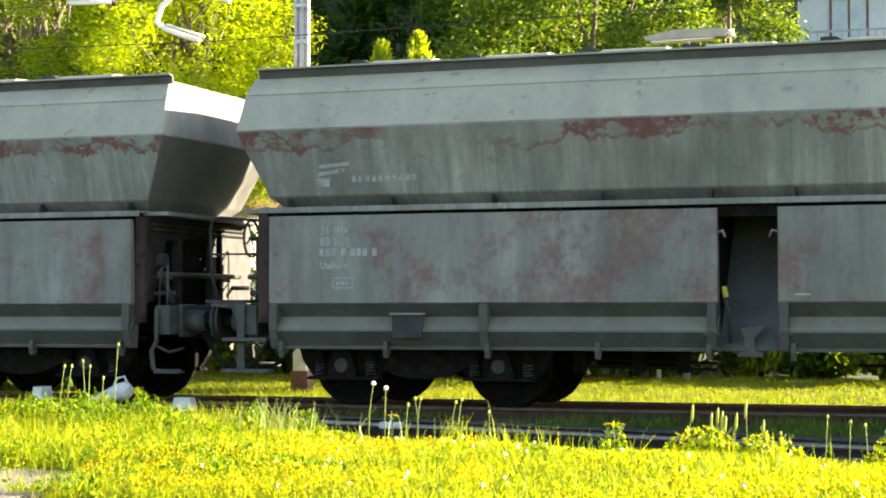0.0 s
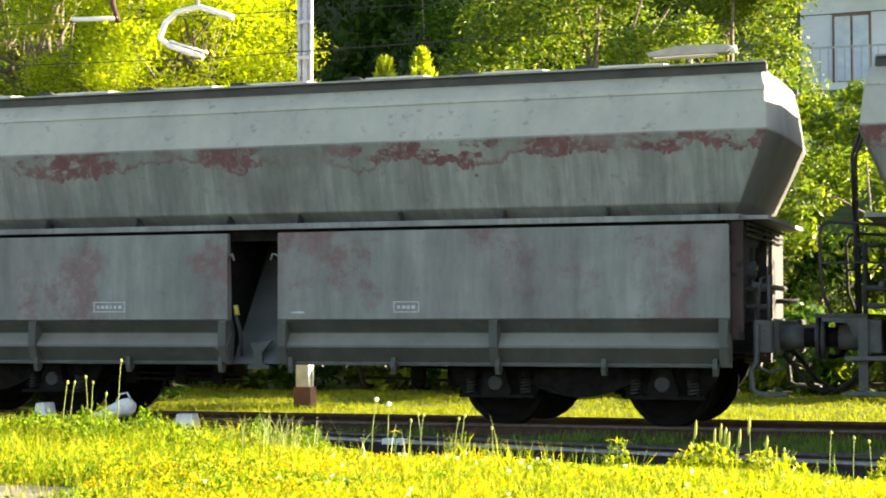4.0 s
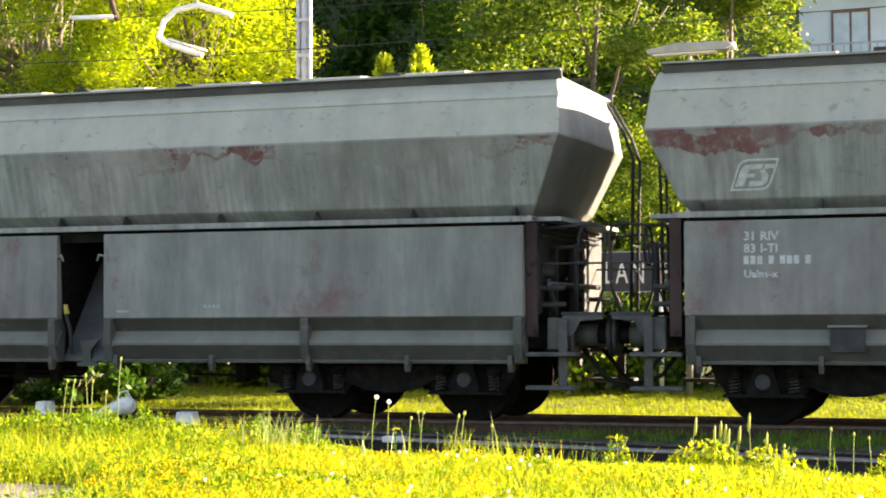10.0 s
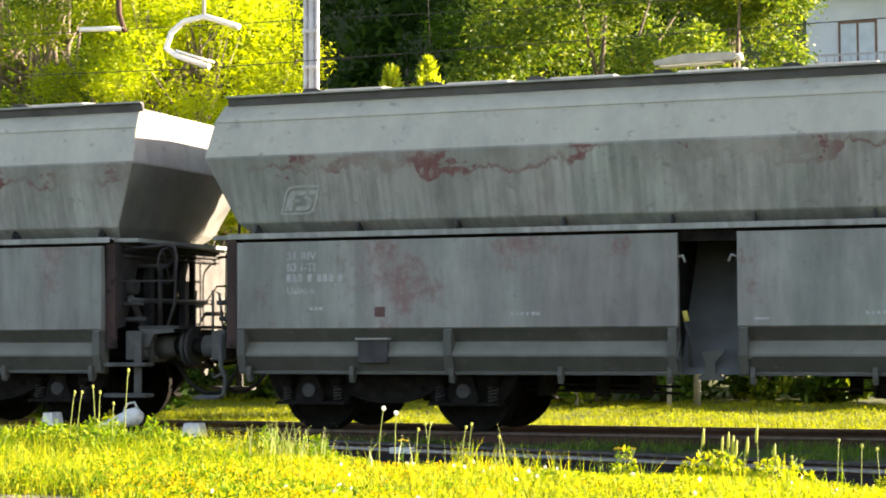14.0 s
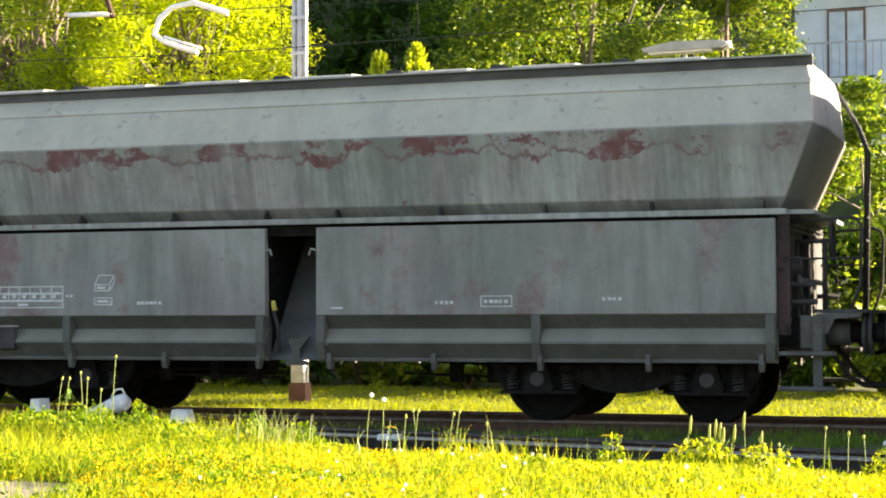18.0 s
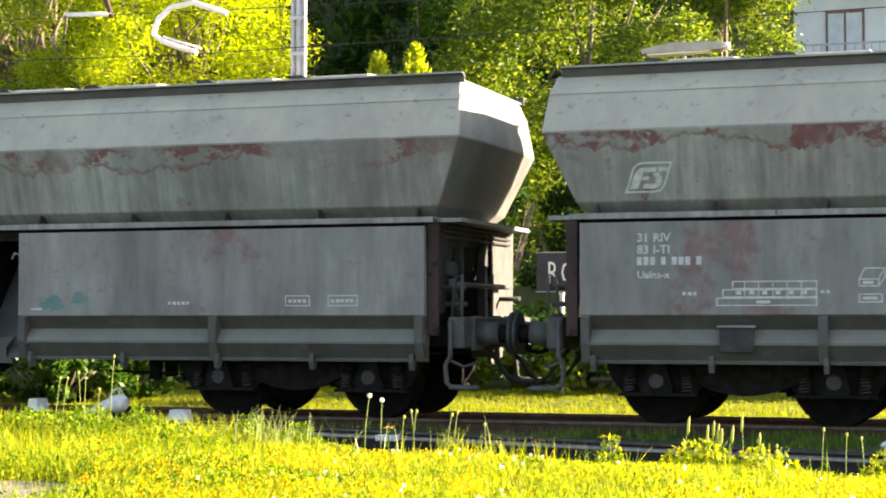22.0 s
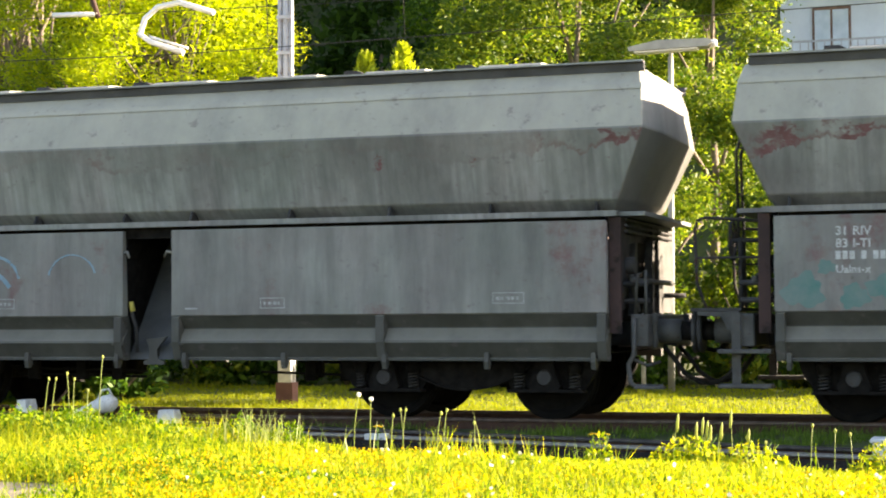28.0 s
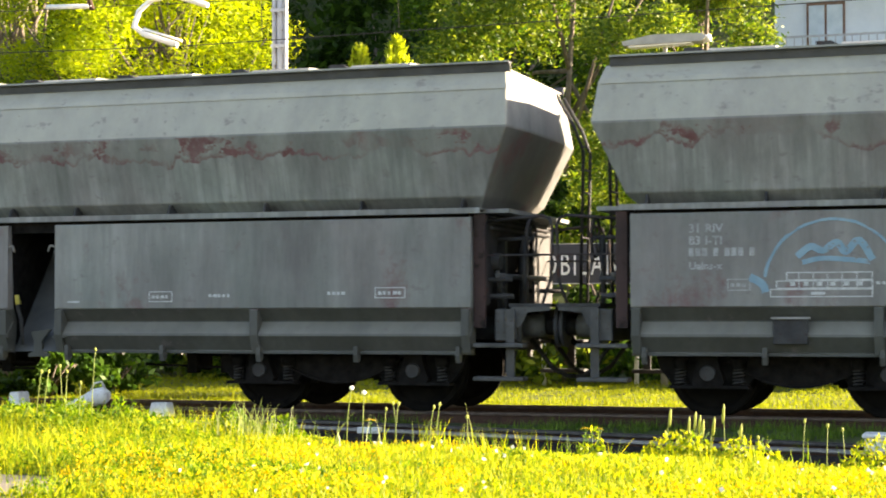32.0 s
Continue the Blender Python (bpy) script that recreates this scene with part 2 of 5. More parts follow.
BALLAST = rough_mat("dirty_ballast_earth", (0.020, 0.013, 0.009), (0.055, 0.037, 0.027), 14, 0.95, 0.0, 0.8, (0.11, 0.085, 0.07))
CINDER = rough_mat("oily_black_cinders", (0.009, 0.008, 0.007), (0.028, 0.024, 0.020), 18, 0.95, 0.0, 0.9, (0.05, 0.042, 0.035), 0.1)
EARTH = rough_mat("meadow_soil", (0.028, 0.042, 0.009), (0.070, 0.090, 0.018), 1.7, 0.95, 0.0, 0.6)
GRAVEL = rough_mat("pale_gravel_path", (0.13, 0.115, 0.09), (0.25, 0.22, 0.185), 22, 0.95, 0.0, 0.8)
PAINTED = rough_mat("chipped_white_paint", (0.55, 0.55, 0.52), (0.78, 0.78, 0.74), 9, 0.6, 0.0, 0.2, (0.35, 0.33, 0.3))
MASTGREY = rough_mat("galvanised_mast_steel", (0.34, 0.34, 0.35), (0.52, 0.52, 0.53), 4, 0.6, 0.2, 0.2, (0.26, 0.2, 0.17))
REDPAINT = rough_mat("faded_red_paint", (0.13, 0.065, 0.058), (0.20, 0.10, 0.09), 6, 0.7)
SIGNBLUE = rough_mat("dark_station_sign_enamel", (0.020, 0.024, 0.035), (0.035, 0.04, 0.055), 3, 0.45)
LETTER = mat("white_sign_enamel", (0.75, 0.75, 0.73), 0.5)
WIRE = mat("dark_copper_wire", (0.03, 0.028, 0.025), 0.6, 0.4)
PORCELAIN = mat("white_insulated_tube", (0.72, 0.70, 0.66), 0.35)
BARK = rough_mat("brown_bark", (0.09, 0.07, 0.05), (0.22, 0.18, 0.14), 8, 0.95, 0.0, 0.8)
PLASTER = rough_mat("pale_house_plaster", (0.56, 0.60, 0.64), (0.68, 0.72, 0.75), 1.5, 0.9)
CREAM = rough_mat("sunlit_cream_plaster", (0.62, 0.58, 0.48), (0.74, 0.70, 0.60), 1.5, 0.9)
FRAMEBROWN = rough_mat("brown_window_wood", (0.13, 0.07, 0.045), (0.22, 0.12, 0.08), 5, 0.6)
GLASS = mat("reflecting_window_glass", (0.10, 0.12, 0.14), 0.05, 0.0, 1.0)
CURTAIN = rough_mat("pale_blue_curtain", (0.42, 0.50, 0.55), (0.6, 0.66, 0.7), 3, 0.9)
GRASS = leaf_mat("sunny_meadow_grass", (0.13, 0.225, 0.012), (0.60, 0.555, 0.022), 0.54, (1.0, 0.97, 0.25), 0.12)
GRASSBACK = leaf_mat("tall_grass_beyond_track", (0.19, 0.245, 0.012), (0.35, 0.36, 0.02), 0.5, (1.0, 0.98, 0.3), 0.1)
# darker copy of the meadow grass, its shade put into the colour
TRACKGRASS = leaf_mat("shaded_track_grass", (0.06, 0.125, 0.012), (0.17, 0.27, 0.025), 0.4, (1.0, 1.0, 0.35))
# brighter copy of the weed leaf, its sunlight put into the colour
HERB = leaf_mat("lit_weed_leaf", (0.036, 0.10, 0.006), (0.28, 0.38, 0.012), 0.5, (1.0, 1.0, 0.25), 0.12)
WEED = leaf_mat("broad_weed_leaf", (0.05, 0.12, 0.012), (0.13, 0.22, 0.02), 0.45)
EAR = leaf_mat("pale_grass_ear", (0.42, 0.46, 0.11), (0.62, 0.63, 0.20), 0.4, (1.0, 1.0, 0.6))
STRAW = leaf_mat("green_seed_stalk", (0.19, 0.25, 0.06), (0.36, 0.38, 0.14), 0.35, (1.0, 1.0, 0.6))
PETAL = leaf_mat("buttercup_petal", (0.60, 0.43, 0.008), (0.76, 0.57, 0.014), 0.45, (1.0, 0.95, 0.1))
FLUFF = leaf_mat("white_seed_head", (0.65, 0.65, 0.58), (0.85, 0.85, 0.8), 0.3, (1, 1, 1))
LEAFSUN = leaf_mat("bright_acacia_leaf", (0.26, 0.36, 0.010), (0.56, 0.60, 0.02), 0.62, (1.0, 1.0, 0.2))
LEAFSOFT = leaf_mat("soft_acacia_leaf", (0.055, 0.125, 0.010), (0.34, 0.41, 0.03), 0.58, (1.0, 1.0, 0.25))
LEAFMID = leaf_mat("green_broad_leaf", (0.045, 0.11, 0.010), (0.30, 0.36, 0.03), 0.5, (1.0, 1.0, 0.3))
# forest and hedge leaves are dark copies with their shade in the colour
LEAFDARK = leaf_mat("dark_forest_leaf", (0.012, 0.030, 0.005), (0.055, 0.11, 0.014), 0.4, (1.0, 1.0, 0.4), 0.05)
LEAFWOOD = leaf_mat("deep_green_leaf", (0.03, 0.08, 0.008), (0.17, 0.29, 0.02), 0.5, (1.0, 1.0, 0.3), 0.1)
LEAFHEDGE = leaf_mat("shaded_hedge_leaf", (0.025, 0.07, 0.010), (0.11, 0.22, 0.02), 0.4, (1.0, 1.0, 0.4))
LEAFTHUJA = leaf_mat("yellow_conifer_spray", (0.24, 0.32, 0.02), (0.62, 0.66, 0.04), 0.5, (1.0, 1.0, 0.2))

# ---- mesh helpers ----
def mesh_from(name, bm):
    me = bpy.data.meshes.new(name)
    bm.normal_update()
    bm.to_mesh(me)
    bm.free()
    return me


def part(name, bm, material, parent, label=""):
    ob = new(name, mesh_from(name, bm))
    ob.data.materials.append(material)
    ob.parent = parent
    if label:
        tagged(ob, label)
    return ob


def thing(name, label, category, group="", kind=""):
    ob = new(name)
    ob.empty_display_size = 0.3
    return tagged(ob, label, category, group, kind)


def solo(name, bm, material, label, category, group="", kind=""):
    ob = new(name, mesh_from(name, bm))
    ob.data.materials.append(material)
    return tagged(ob, label, category, group, kind)


def box(bm, x0, x1, y0, y1, z0, z1, bevel=0.0):
    vs = [bm.verts.new((x, y, z)) for z in (z0, z1) for x, y in ((x0, y0), (x1, y0), (x1, y1), (x0, y1))]
    fs = [bm.faces.new([vs[i] for i in f]) for f in ((3, 2, 1, 0), (4, 5, 6, 7), (0, 1, 5, 4), (1, 2, 6, 5), (2, 3, 7, 6), (3, 0, 4, 7))]
    if bevel:
        bmesh.ops.bevel(bm, geom=list({e for f in fs for e in f.edges}), offset=bevel, segments=1, affect="EDGES")
    return bm


def prism(bm, pts, a0, a1, axis="x"):
    """A closed outline of two coordinates, drawn out along an axis."""
    def at(a, p, q):
        return (a, p, q) if axis == "x" else (p, a, q) if axis == "y" else (p, q, a)
    r0 = [bm.verts.new(at(a0, p, q)) for p, q in pts]
    r1 = [bm.verts.new(at(a1, p, q)) for p, q in pts]
    n = len(pts)
    for i in range(n):
        bm.faces.new((r0[i], r0[(i + 1) % n], r1[(i + 1) % n], r1[i]))
    bm.faces.new(r0[::-1])
    bm.faces.new(r1)
    bmesh.ops.recalc_face_normals(bm, faces=bm.faces[:])
    return bm


def cyl(bm, p0, p1, r0, r1=None, n=12):
    p0, p1 = Vector(p0), Vector(p1)
    r1 = r0 if r1 is None else r1
    q = (p1 - p0).to_track_quat("Z", "Y")
    rings = []
    for p, r in ((p0, r0), (p1, r1)):
        rings.append([bm.verts.new(p + q @ Vector((r * math.cos(6.2832 * i / n), r * math.sin(6.2832 * i / n), 0))) for i in range(n)])
    for i in range(n):
        f = bm.faces.new((rings[0][i], rings[0][(i + 1) % n], rings[1][(i + 1) % n], rings[1][i]))
        f.smooth = n > 6
    bm.faces.new(rings[0][::-1])
    bm.faces.new(rings[1])
    return bm


def tube(bm, pts, r, n=7):
    """A bent bar through the given points."""
    pts = [Vector(p) for p in pts]
    rings = []
    for i, p in enumerate(pts):
        way = (pts[min(i + 1, len(pts) - 1)] - pts[max(i - 1, 0)]).normalized()
        q = way.to_track_quat("Z", "Y")
        rr = r[i] if isinstance(r, (list, tuple)) else r
        rings.append([bm.verts.new(p + q @ Vector((rr * math.cos(6.2832 * k / n), rr * math.sin(6.2832 * k / n), 0))) for k in range(n)])
    for a, b in zip(rings, rings[1:]):
        best = min(range(n), key=lambda s: sum((a[k].co - b[(k + s) % n].co).length for k in range(n)))
        for k in range(n):
            f = bm.faces.new((a[k], a[(k + 1) % n], b[(k + 1 + best) % n], b[(k + best) % n]))
            f.smooth = True
    bm.faces.new(rings[0][::-1])
    bm.faces.new(rings[-1])
    return bm


def bmn():
    return bmesh.new()


def raw_mesh(name, verts, faces, material):
    me = bpy.data.meshes.new(name)
    me.from_pydata(verts, [], faces)
    me.update()
    me.materials.append(material)
    return me


def quads_mesh(name, v, material, per=4):
    """A mesh of many loose faces, from an array of shape (faces, corners, 3)."""
    n = len(v)
    me = bpy.data.meshes.new(name)
    me.vertices.add(n * per)
    me.vertices.foreach_set("co", np.ascontiguousarray(v, dtype=np.float32).ravel())
    me.loops.add(n * per)
    me.loops.foreach_set("vertex_index", np.arange(n * per, dtype=np.int32))
    me.polygons.add(n)
    me.polygons.foreach_set("loop_start", np.arange(0, n * per, per, dtype=np.int32))
    me.polygons.foreach_set("loop_total", np.full(n, per, dtype=np.int32))
    me.update(calc_edges=True)
    me.materials.append(material)
    return me


# ---- hopper wagon ----
PITCH = 12.324                       # from coupling to coupling
SIDE = 1.48
RIB_X = (-5.10, -3.88, -2.74, -1.55, -0.40, 0.445, 1.64, 2.81, 3.95, 5.10)
LAYERS = ((3.795, 5.55, 1.125), (3.60, 5.60, 1.295), (3.154, 5.64, 1.48), (2.42, 5.33, 1.25), (2.285, 5.22, 1.02))


RAIL_TOP = 0.065


def hopper_shell(bm):
    rings = []
    for z, x, y in LAYERS:
        c = 0.07
        rings.append([bm.verts.new(p) for p in ((-x, -y, z), (x, -y, z), (x + c, -y * 0.5, z), (x + c, y * 0.5, z), (x, y, z), (-x, y, z), (-x - c, y * 0.5, z), (-x - c, -y * 0.5, z))])
    for a, b in zip(rings, rings[1:]):
        for i in range(8):
            bm.faces.new((a[i], b[i], b[(i + 1) % 8], a[(i + 1) % 8]))
    bm.faces.new(rings[0])
    bm.faces.new(rings[-1][::-1])
    bmesh.ops.recalc_face_normals(bm, faces=bm.faces[:])
    bmesh.ops.bevel(bm, geom=[e for e in bm.edges if e.calc_face_angle(0) > 0.15], offset=0.012, segments=1, affect="EDGES")
    return bm


def side_door(bm, x0, x1, s):
    """The tall flat sheet of a discharge door."""
    out = [(1.475, 2.186), (1.487, 2.178), (1.487, 1.224), (1.475, 1.212), (1.36, 1.212), (1.42, 2.186)]
    return prism(bm, [(s * y, z) for y, z in out], x0, x1)


def door_channel(bm, x0, x1, s):
    """The folded channel with a sloping apron below the sheet."""
    out = [(1.475, 1.209), (1.365, 1.075), (1.365, 1.065), (1.48, 0.935), (1.487, 0.910), (1.375, 0.748), (1.41, 0.738), (1.41, 0.712), (1.32, 0.710), (1.28, 1.07), (1.34, 1.209)]
    return prism(bm, [(s * y, z) for y, z in out], x0, x1)


def coil(bm, x, y, z0, z1, r=0.075, wire=0.017, turns=5):
    pts = []
    for i in range(turns * 8 + 1):
        a = i * math.pi / 4
        pts.append((x + r * math.cos(a), y + r * math.sin(a), z0 + (z1 - z0) * i / (turns * 8)))
    return tube(bm, pts, wire, 5)


def build_wagon(seed, brake_end, marks, bare):
    w = thing("hopper_wagon", "grey steel hopper wagon with flaking red primer, on bogies" if seed else "grey hopper wagon", "wagon", "train of hopper wagons")
    # the third paint has the shade of the down-turned channel put into it
    up, low, shaded_low = wagon_paint(seed, True, bare, 0.0, {4: 1.2, 5: 1.25}.get(seed, 1.08)), wagon_paint(seed + 0.5, False, bare), wagon_paint(seed + 0.25, False, bare, 0.62)
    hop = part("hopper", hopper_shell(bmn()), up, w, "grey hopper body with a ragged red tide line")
    # the ends under the belt carry sooty brown runs and painted-in shade
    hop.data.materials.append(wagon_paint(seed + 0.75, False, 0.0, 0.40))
    for f in hop.data.polygons:
        if abs(f.normal.x) > 0.6 and f.center.z < 3.14:
            f.material_index = 1
    # roof rim and hatches
    for s in (-1, 1):
        part("roof_rim", prism(bmn(), [(s * 1.135, 3.78), (s * 1.155, 3.78), (s * 1.18, 3.86), (s * 1.225, 3.866), (s * 1.225, 3.882), (s * 1.145, 3.882)], -5.50, 5.60), RIM, w)
    # pale strip paints in the sunlit line along the rim top
    for s in (-1, 1):
        part("rim_lip", box(bmn(), -5.50, 5.60, s * 1.229 - 0.003, s * 1.229 + 0.003, 3.870, 3.890), HATCH, w)
    # unseen rim on one end only, added to cast shadow on the neighbouring wagon
    part("roof_end_rim", box(bmn(), -5.512, -5.488, -1.13, 1.13, 3.78, 3.86), RIM, w)
    part("roof_deck", box(bmn(), -5.48, 5.58, -1.12, 1.12, 3.79, 3.81), up, w)
    rnd = random.Random(int(seed * 10) + 3)
    for i in range(7):
        x = -4.2 + 1.35 * i + rnd.uniform(-0.12, 0.12)
        lid = part("roof_hatch", prism(bmn(), [(-0.45, 3.76), (0.45, 3.76), (0.45, 3.97), (0.30, 4.05), (0.0, 4.075), (-0.30, 4.05), (-0.45, 3.97)], x - 0.36, x + 0.36), HATCH, w, "pale dusty roof hatch")
        part("hatch_latch", prism(bmn(), [(x - 0.66, 3.76), (x - 0.46, 3.76), (x - 0.40, 4.03), (x - 0.46, 4.065), (x - 0.62, 4.065)], -0.34, -0.16, "y"), STEEL, lid)
    # ledge over the doors, with gussets
    for s in (-1, 1):
        part("shoulder_strip", prism(bmn(), [(s * 1.285, 3.635), (s * 1.303, 3.600), (s * 1.316, 3.575), (s * 1.29, 3.575)], -5.58, 5.60), up, w)
        part("ledge", prism(bmn(), [(s * 1.00, 2.285), (s * 1.50, 2.285), (s * 1.50, 2.224), (s * 1.488, 2.224), (s * 1.488, 2.265), (s * 1.00, 2.265)], -5.34, 5.36), up, w)
        for x in RIB_X:
            part("gusset", prism(bmn(), [(s * 1.06, 2.286), (s * 1.32, 2.286), (s * 1.262, 2.40), (s * 1.19, 2.40)], x - 0.009, x + 0.009), STEEL, w)
        for x0, x1 in ((-5.23, -0.305), (0.305, 5.25)):
            d = part("side_door", side_door(bmn(), x0, x1, s), low, w, "grey discharge door with faded stencils")
            part("door_channel", door_channel(bmn(), x0, x1, s), shaded_low, d, "folded channel with shade painted in and a paler skylit ledge")
            for x in (x0 + 0.055, x1 - 0.055, (x0 + x1) / 2):
                part("door_rib", prism(bmn(), [(s * 1.40, 1.225), (s * 1.51, 1.20), (s * 1.515, 0.92), (s * 1.45, 0.73), (s * 1.34, 0.73)], x - 0.045, x + 0.045), shaded_low, d)
            for x in RIB_X:
                if x0 < x < x1:
                    part("hinge", prism(bmn(), [(s * 1.36, 0.78), (s * 1.465, 0.80), (s * 1.475, 0.70), (s * 1.45, 0.622), (s * 1.41, 0.622), (s * 1.36, 0.67)], x - 0.024, x + 0.024), shaded_low, d)
            xe = x1 if x1 < 0 else x0
            part("door_hook", tube(bmn(), [(xe, s * 1.46, 1.93), (xe + (0.06 if x1 < 0 else -0.06), s * 1.49, 1.95), (xe + (0.085 if x1 < 0 else -0.085), s * 1.49, 1.88)], 0.014), low, d)
            part("end_step", box(bmn(), (x1 - 0.14 if x1 < 0 else x0 - 0.02), (x1 + 0.02 if x1 < 0 else x0 + 0.14), s * 1.44 - 0.06, s * 1.44 + 0.06, 0.885, 0.905), shaded_low, d)
        # black strip stands in for the shade in the slot above the doors
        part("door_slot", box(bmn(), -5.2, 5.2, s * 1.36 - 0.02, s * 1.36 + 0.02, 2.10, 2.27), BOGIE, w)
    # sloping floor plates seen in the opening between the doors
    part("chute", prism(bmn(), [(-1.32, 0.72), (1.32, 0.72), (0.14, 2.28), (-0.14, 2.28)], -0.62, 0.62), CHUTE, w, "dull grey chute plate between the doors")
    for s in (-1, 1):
        # side walls coloured near black for the shade deep in the opening
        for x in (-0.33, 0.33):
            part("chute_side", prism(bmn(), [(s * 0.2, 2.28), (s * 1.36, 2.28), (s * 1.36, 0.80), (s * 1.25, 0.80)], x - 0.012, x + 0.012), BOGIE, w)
        lv = part("door_lever", tube(bmn(), [(-0.20, s * 1.33, 0.80), (-0.21, s * 1.35, 1.10), (-0.235, s * 1.38, 1.22), (-0.25, s * 1.38, 1.33)], 0.022), STEEL, w)
        part("lever_grip", cyl(bmn(), (-0.232, s * 1.38, 1.27), (-0.255, s * 1.38, 1.38), 0.03, 0.024), YELLOW, lv, "yellow lever grip")
        part("spout", prism(bmn(), [(-0.10, 0.95), (0.16, 0.98), (0.04, 0.84), (0.05, 0.72), (0.13, 0.70), (0.13, 0.66), (-0.13, 0.66), (-0.13, 0.70), (-0.06, 0.72), (-0.06, 0.84)], s * 1.30 - 0.02, s * 1.30 + 0.02, "y"), shaded_low, w)
    # underframe
    part("centre_sill", box(bmn(), -5.75, 5.75, -0.32, 0.32, 0.86, 1.12), STEEL, w)
    for e in (-1, 1):
        part("headstock", box(bmn(), e * 5.55 - 0.09, e * 5.55 + 0.09, -1.30, 1.30, 0.86, 1.20, 0.012), GREYSTEEL, w)
        part("end_wall", prism(bmn(), [(-1.12, 1.20), (1.12, 1.20), (1.22, 2.28), (-1.22, 2.28)], e * 4.75 - 0.03, e * 4.75 + 0.03), RUSTPLATE, w, "sooty end plate with dull red primer")
        part("slope_sheet", prism(bmn(), [(e * 4.80, 1.25), (e * 4.86, 1.25), (e * 5.38, 2.27), (e * 5.30, 2.27)], -0.9, 0.9, "y"), ENDPLATE, w)
        for y in (-0.45, 0.45):
            part("end_post", box(bmn(), e * 5.30 - 0.045, e * 5.30 + 0.045, y - 0.05, y + 0.05, 1.18, 2.27), STEEL, w)
        for z in (2.20, 2.14, 2.08):
            part("end_pipe", cyl(bmn(), (e * 5.40, -1.22, z), (e * 5.40, 1.22, z), 0.016, None, 6), STEEL, w)
        part("corner_plate", prism(bmn(), [(0.62, 1.22), (1.44, 1.22), (1.47, 2.22), (0.62, 2.22)], e * 5.36 - 0.012, e * 5.36 + 0.012), GREYSTEEL, w)
        part("end_panel", prism(bmn(), [(-1.34, 2.22), (-0.20, 2.22), (-0.30, 2.0), (-0.84, 1.96), (-1.12, 1.26), (-1.34, 1.22)], e * 5.35 - 0.012, e * 5.35 + 0.012), ENDPLATE, w, "sooty folded end panel")
        part("panel_flange", box(bmn(), e * 5.33 - 0.07, e * 5.33 + 0.05, -1.40, -1.345, 1.0, 2.22), RUSTPLATE, w)
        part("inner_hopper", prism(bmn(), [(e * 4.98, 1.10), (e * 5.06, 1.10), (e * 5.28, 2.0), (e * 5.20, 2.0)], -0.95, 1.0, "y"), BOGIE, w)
        part("cross_rod", cyl(bmn(), (e * 5.47, -1.22, 1.56), (e * 5.47, 0.9, 1.56), 0.030, None, 8), GREYSTEEL, w)
        part("relay_lever", prism(bmn(), [(-1.20, 1.60), (-1.10, 1.62), (-0.78, 1.24), (-0.86, 1.22)], e * 5.44 - 0.014, e * 5.44 + 0.014), GREYSTEEL, w)
        part("end_shelf", box(bmn(), e * 5.46 - 0.16, e * 5.46 + 0.16, -1.30, 1.30, 2.235, 2.28), up, w)
        part("brake_cylinder", cyl(bmn(), (e * 5.02, -1.02, 1.72), (e * 5.45, -1.02, 1.72), 0.09), STEEL, w)
        for z, y in ((1.52, -1.18), (1.34, -1.12), (1.42, 0.9)):
            part("rod", cyl(bmn(), (e * 4.95, y, z), (e * 5.62, y, z), 0.028, None, 8), STEEL, w)
        part("crank", tube(bmn(), [(e * 5.28, -1.25, 1.66), (e * 5.36, -1.3, 1.45), (e * 5.30, -1.32, 1.25), (e * 5.36, -1.34, 1.02)], 0.022), STEEL, w)
        part("valve", box(bmn(), e * 5.2 - 0.12, e * 5.2 + 0.12, -0.95, -0.7, 1.25, 1.5, 0.02), BOGIE, w)
        for s in (-1, 1):
            b = part("buffer", cyl(bmn(), (e * 5.62, s * 0.875, 1.02), (e * 5.92, s * 0.875, 1.02), 0.135, 0.125, 20), GREYSTEEL, w)
            part("buffer_base", box(bmn(), e * 5.65 - 0.03, e * 5.65 + 0.03, s * 0.875 - 0.19, s * 0.875 + 0.19, 0.83, 1.21, 0.02), GREYSTEEL, b)
            part("plunger", cyl(bmn(), (e * 5.90, s * 0.875, 1.02), (e * 6.05, s * 0.875, 1.02), 0.10, None, 16), BOGIE, b)
            part("buffer_disc", cyl(bmn(), (e * 6.045, s * 0.875, 1.02), (e * 6.086, s * 0.875, 1.02), 0.235, 0.225, 24), STEEL, b)
            if e == brake_end:
                st = part("step_hanger", box(bmn(), e * 5.64 - 0.045, e * 5.64 + 0.045, s * 1.33 - 0.012, s * 1.33 + 0.012, 0.44, 1.2), GREYSTEEL, w)
                for z in (0.435, 0.79):
                    part("step_tread", box(bmn(), e * 5.54 - 0.27, e * 5.54 + 0.27, s * 1.36 - 0.11, s * 1.36 + 0.11, z, z + 0.045, 0.008), GREYSTEEL, st)
            else:
                st = part("step_stirrup", tube(bmn(), [(e * 5.50, s * 1.34, 1.16), (e * 5.50, s * 1.34, 0.78), (e * 5.44, s * 1.34, 0.68), (e * 5.46, s * 1.34, 0.48), (e * 5.52, s * 1.34, 0.445), (e * 5.80, s * 1.34, 0.445)], 0.026), GREYSTEEL, w)
                part("step_tread", box(bmn(), e * 5.66 - 0.15, e * 5.66 + 0.15, s * 1.34 - 0.09, s * 1.34 + 0.09, 0.42, 0.45, 0.006), GREYSTEEL, st)
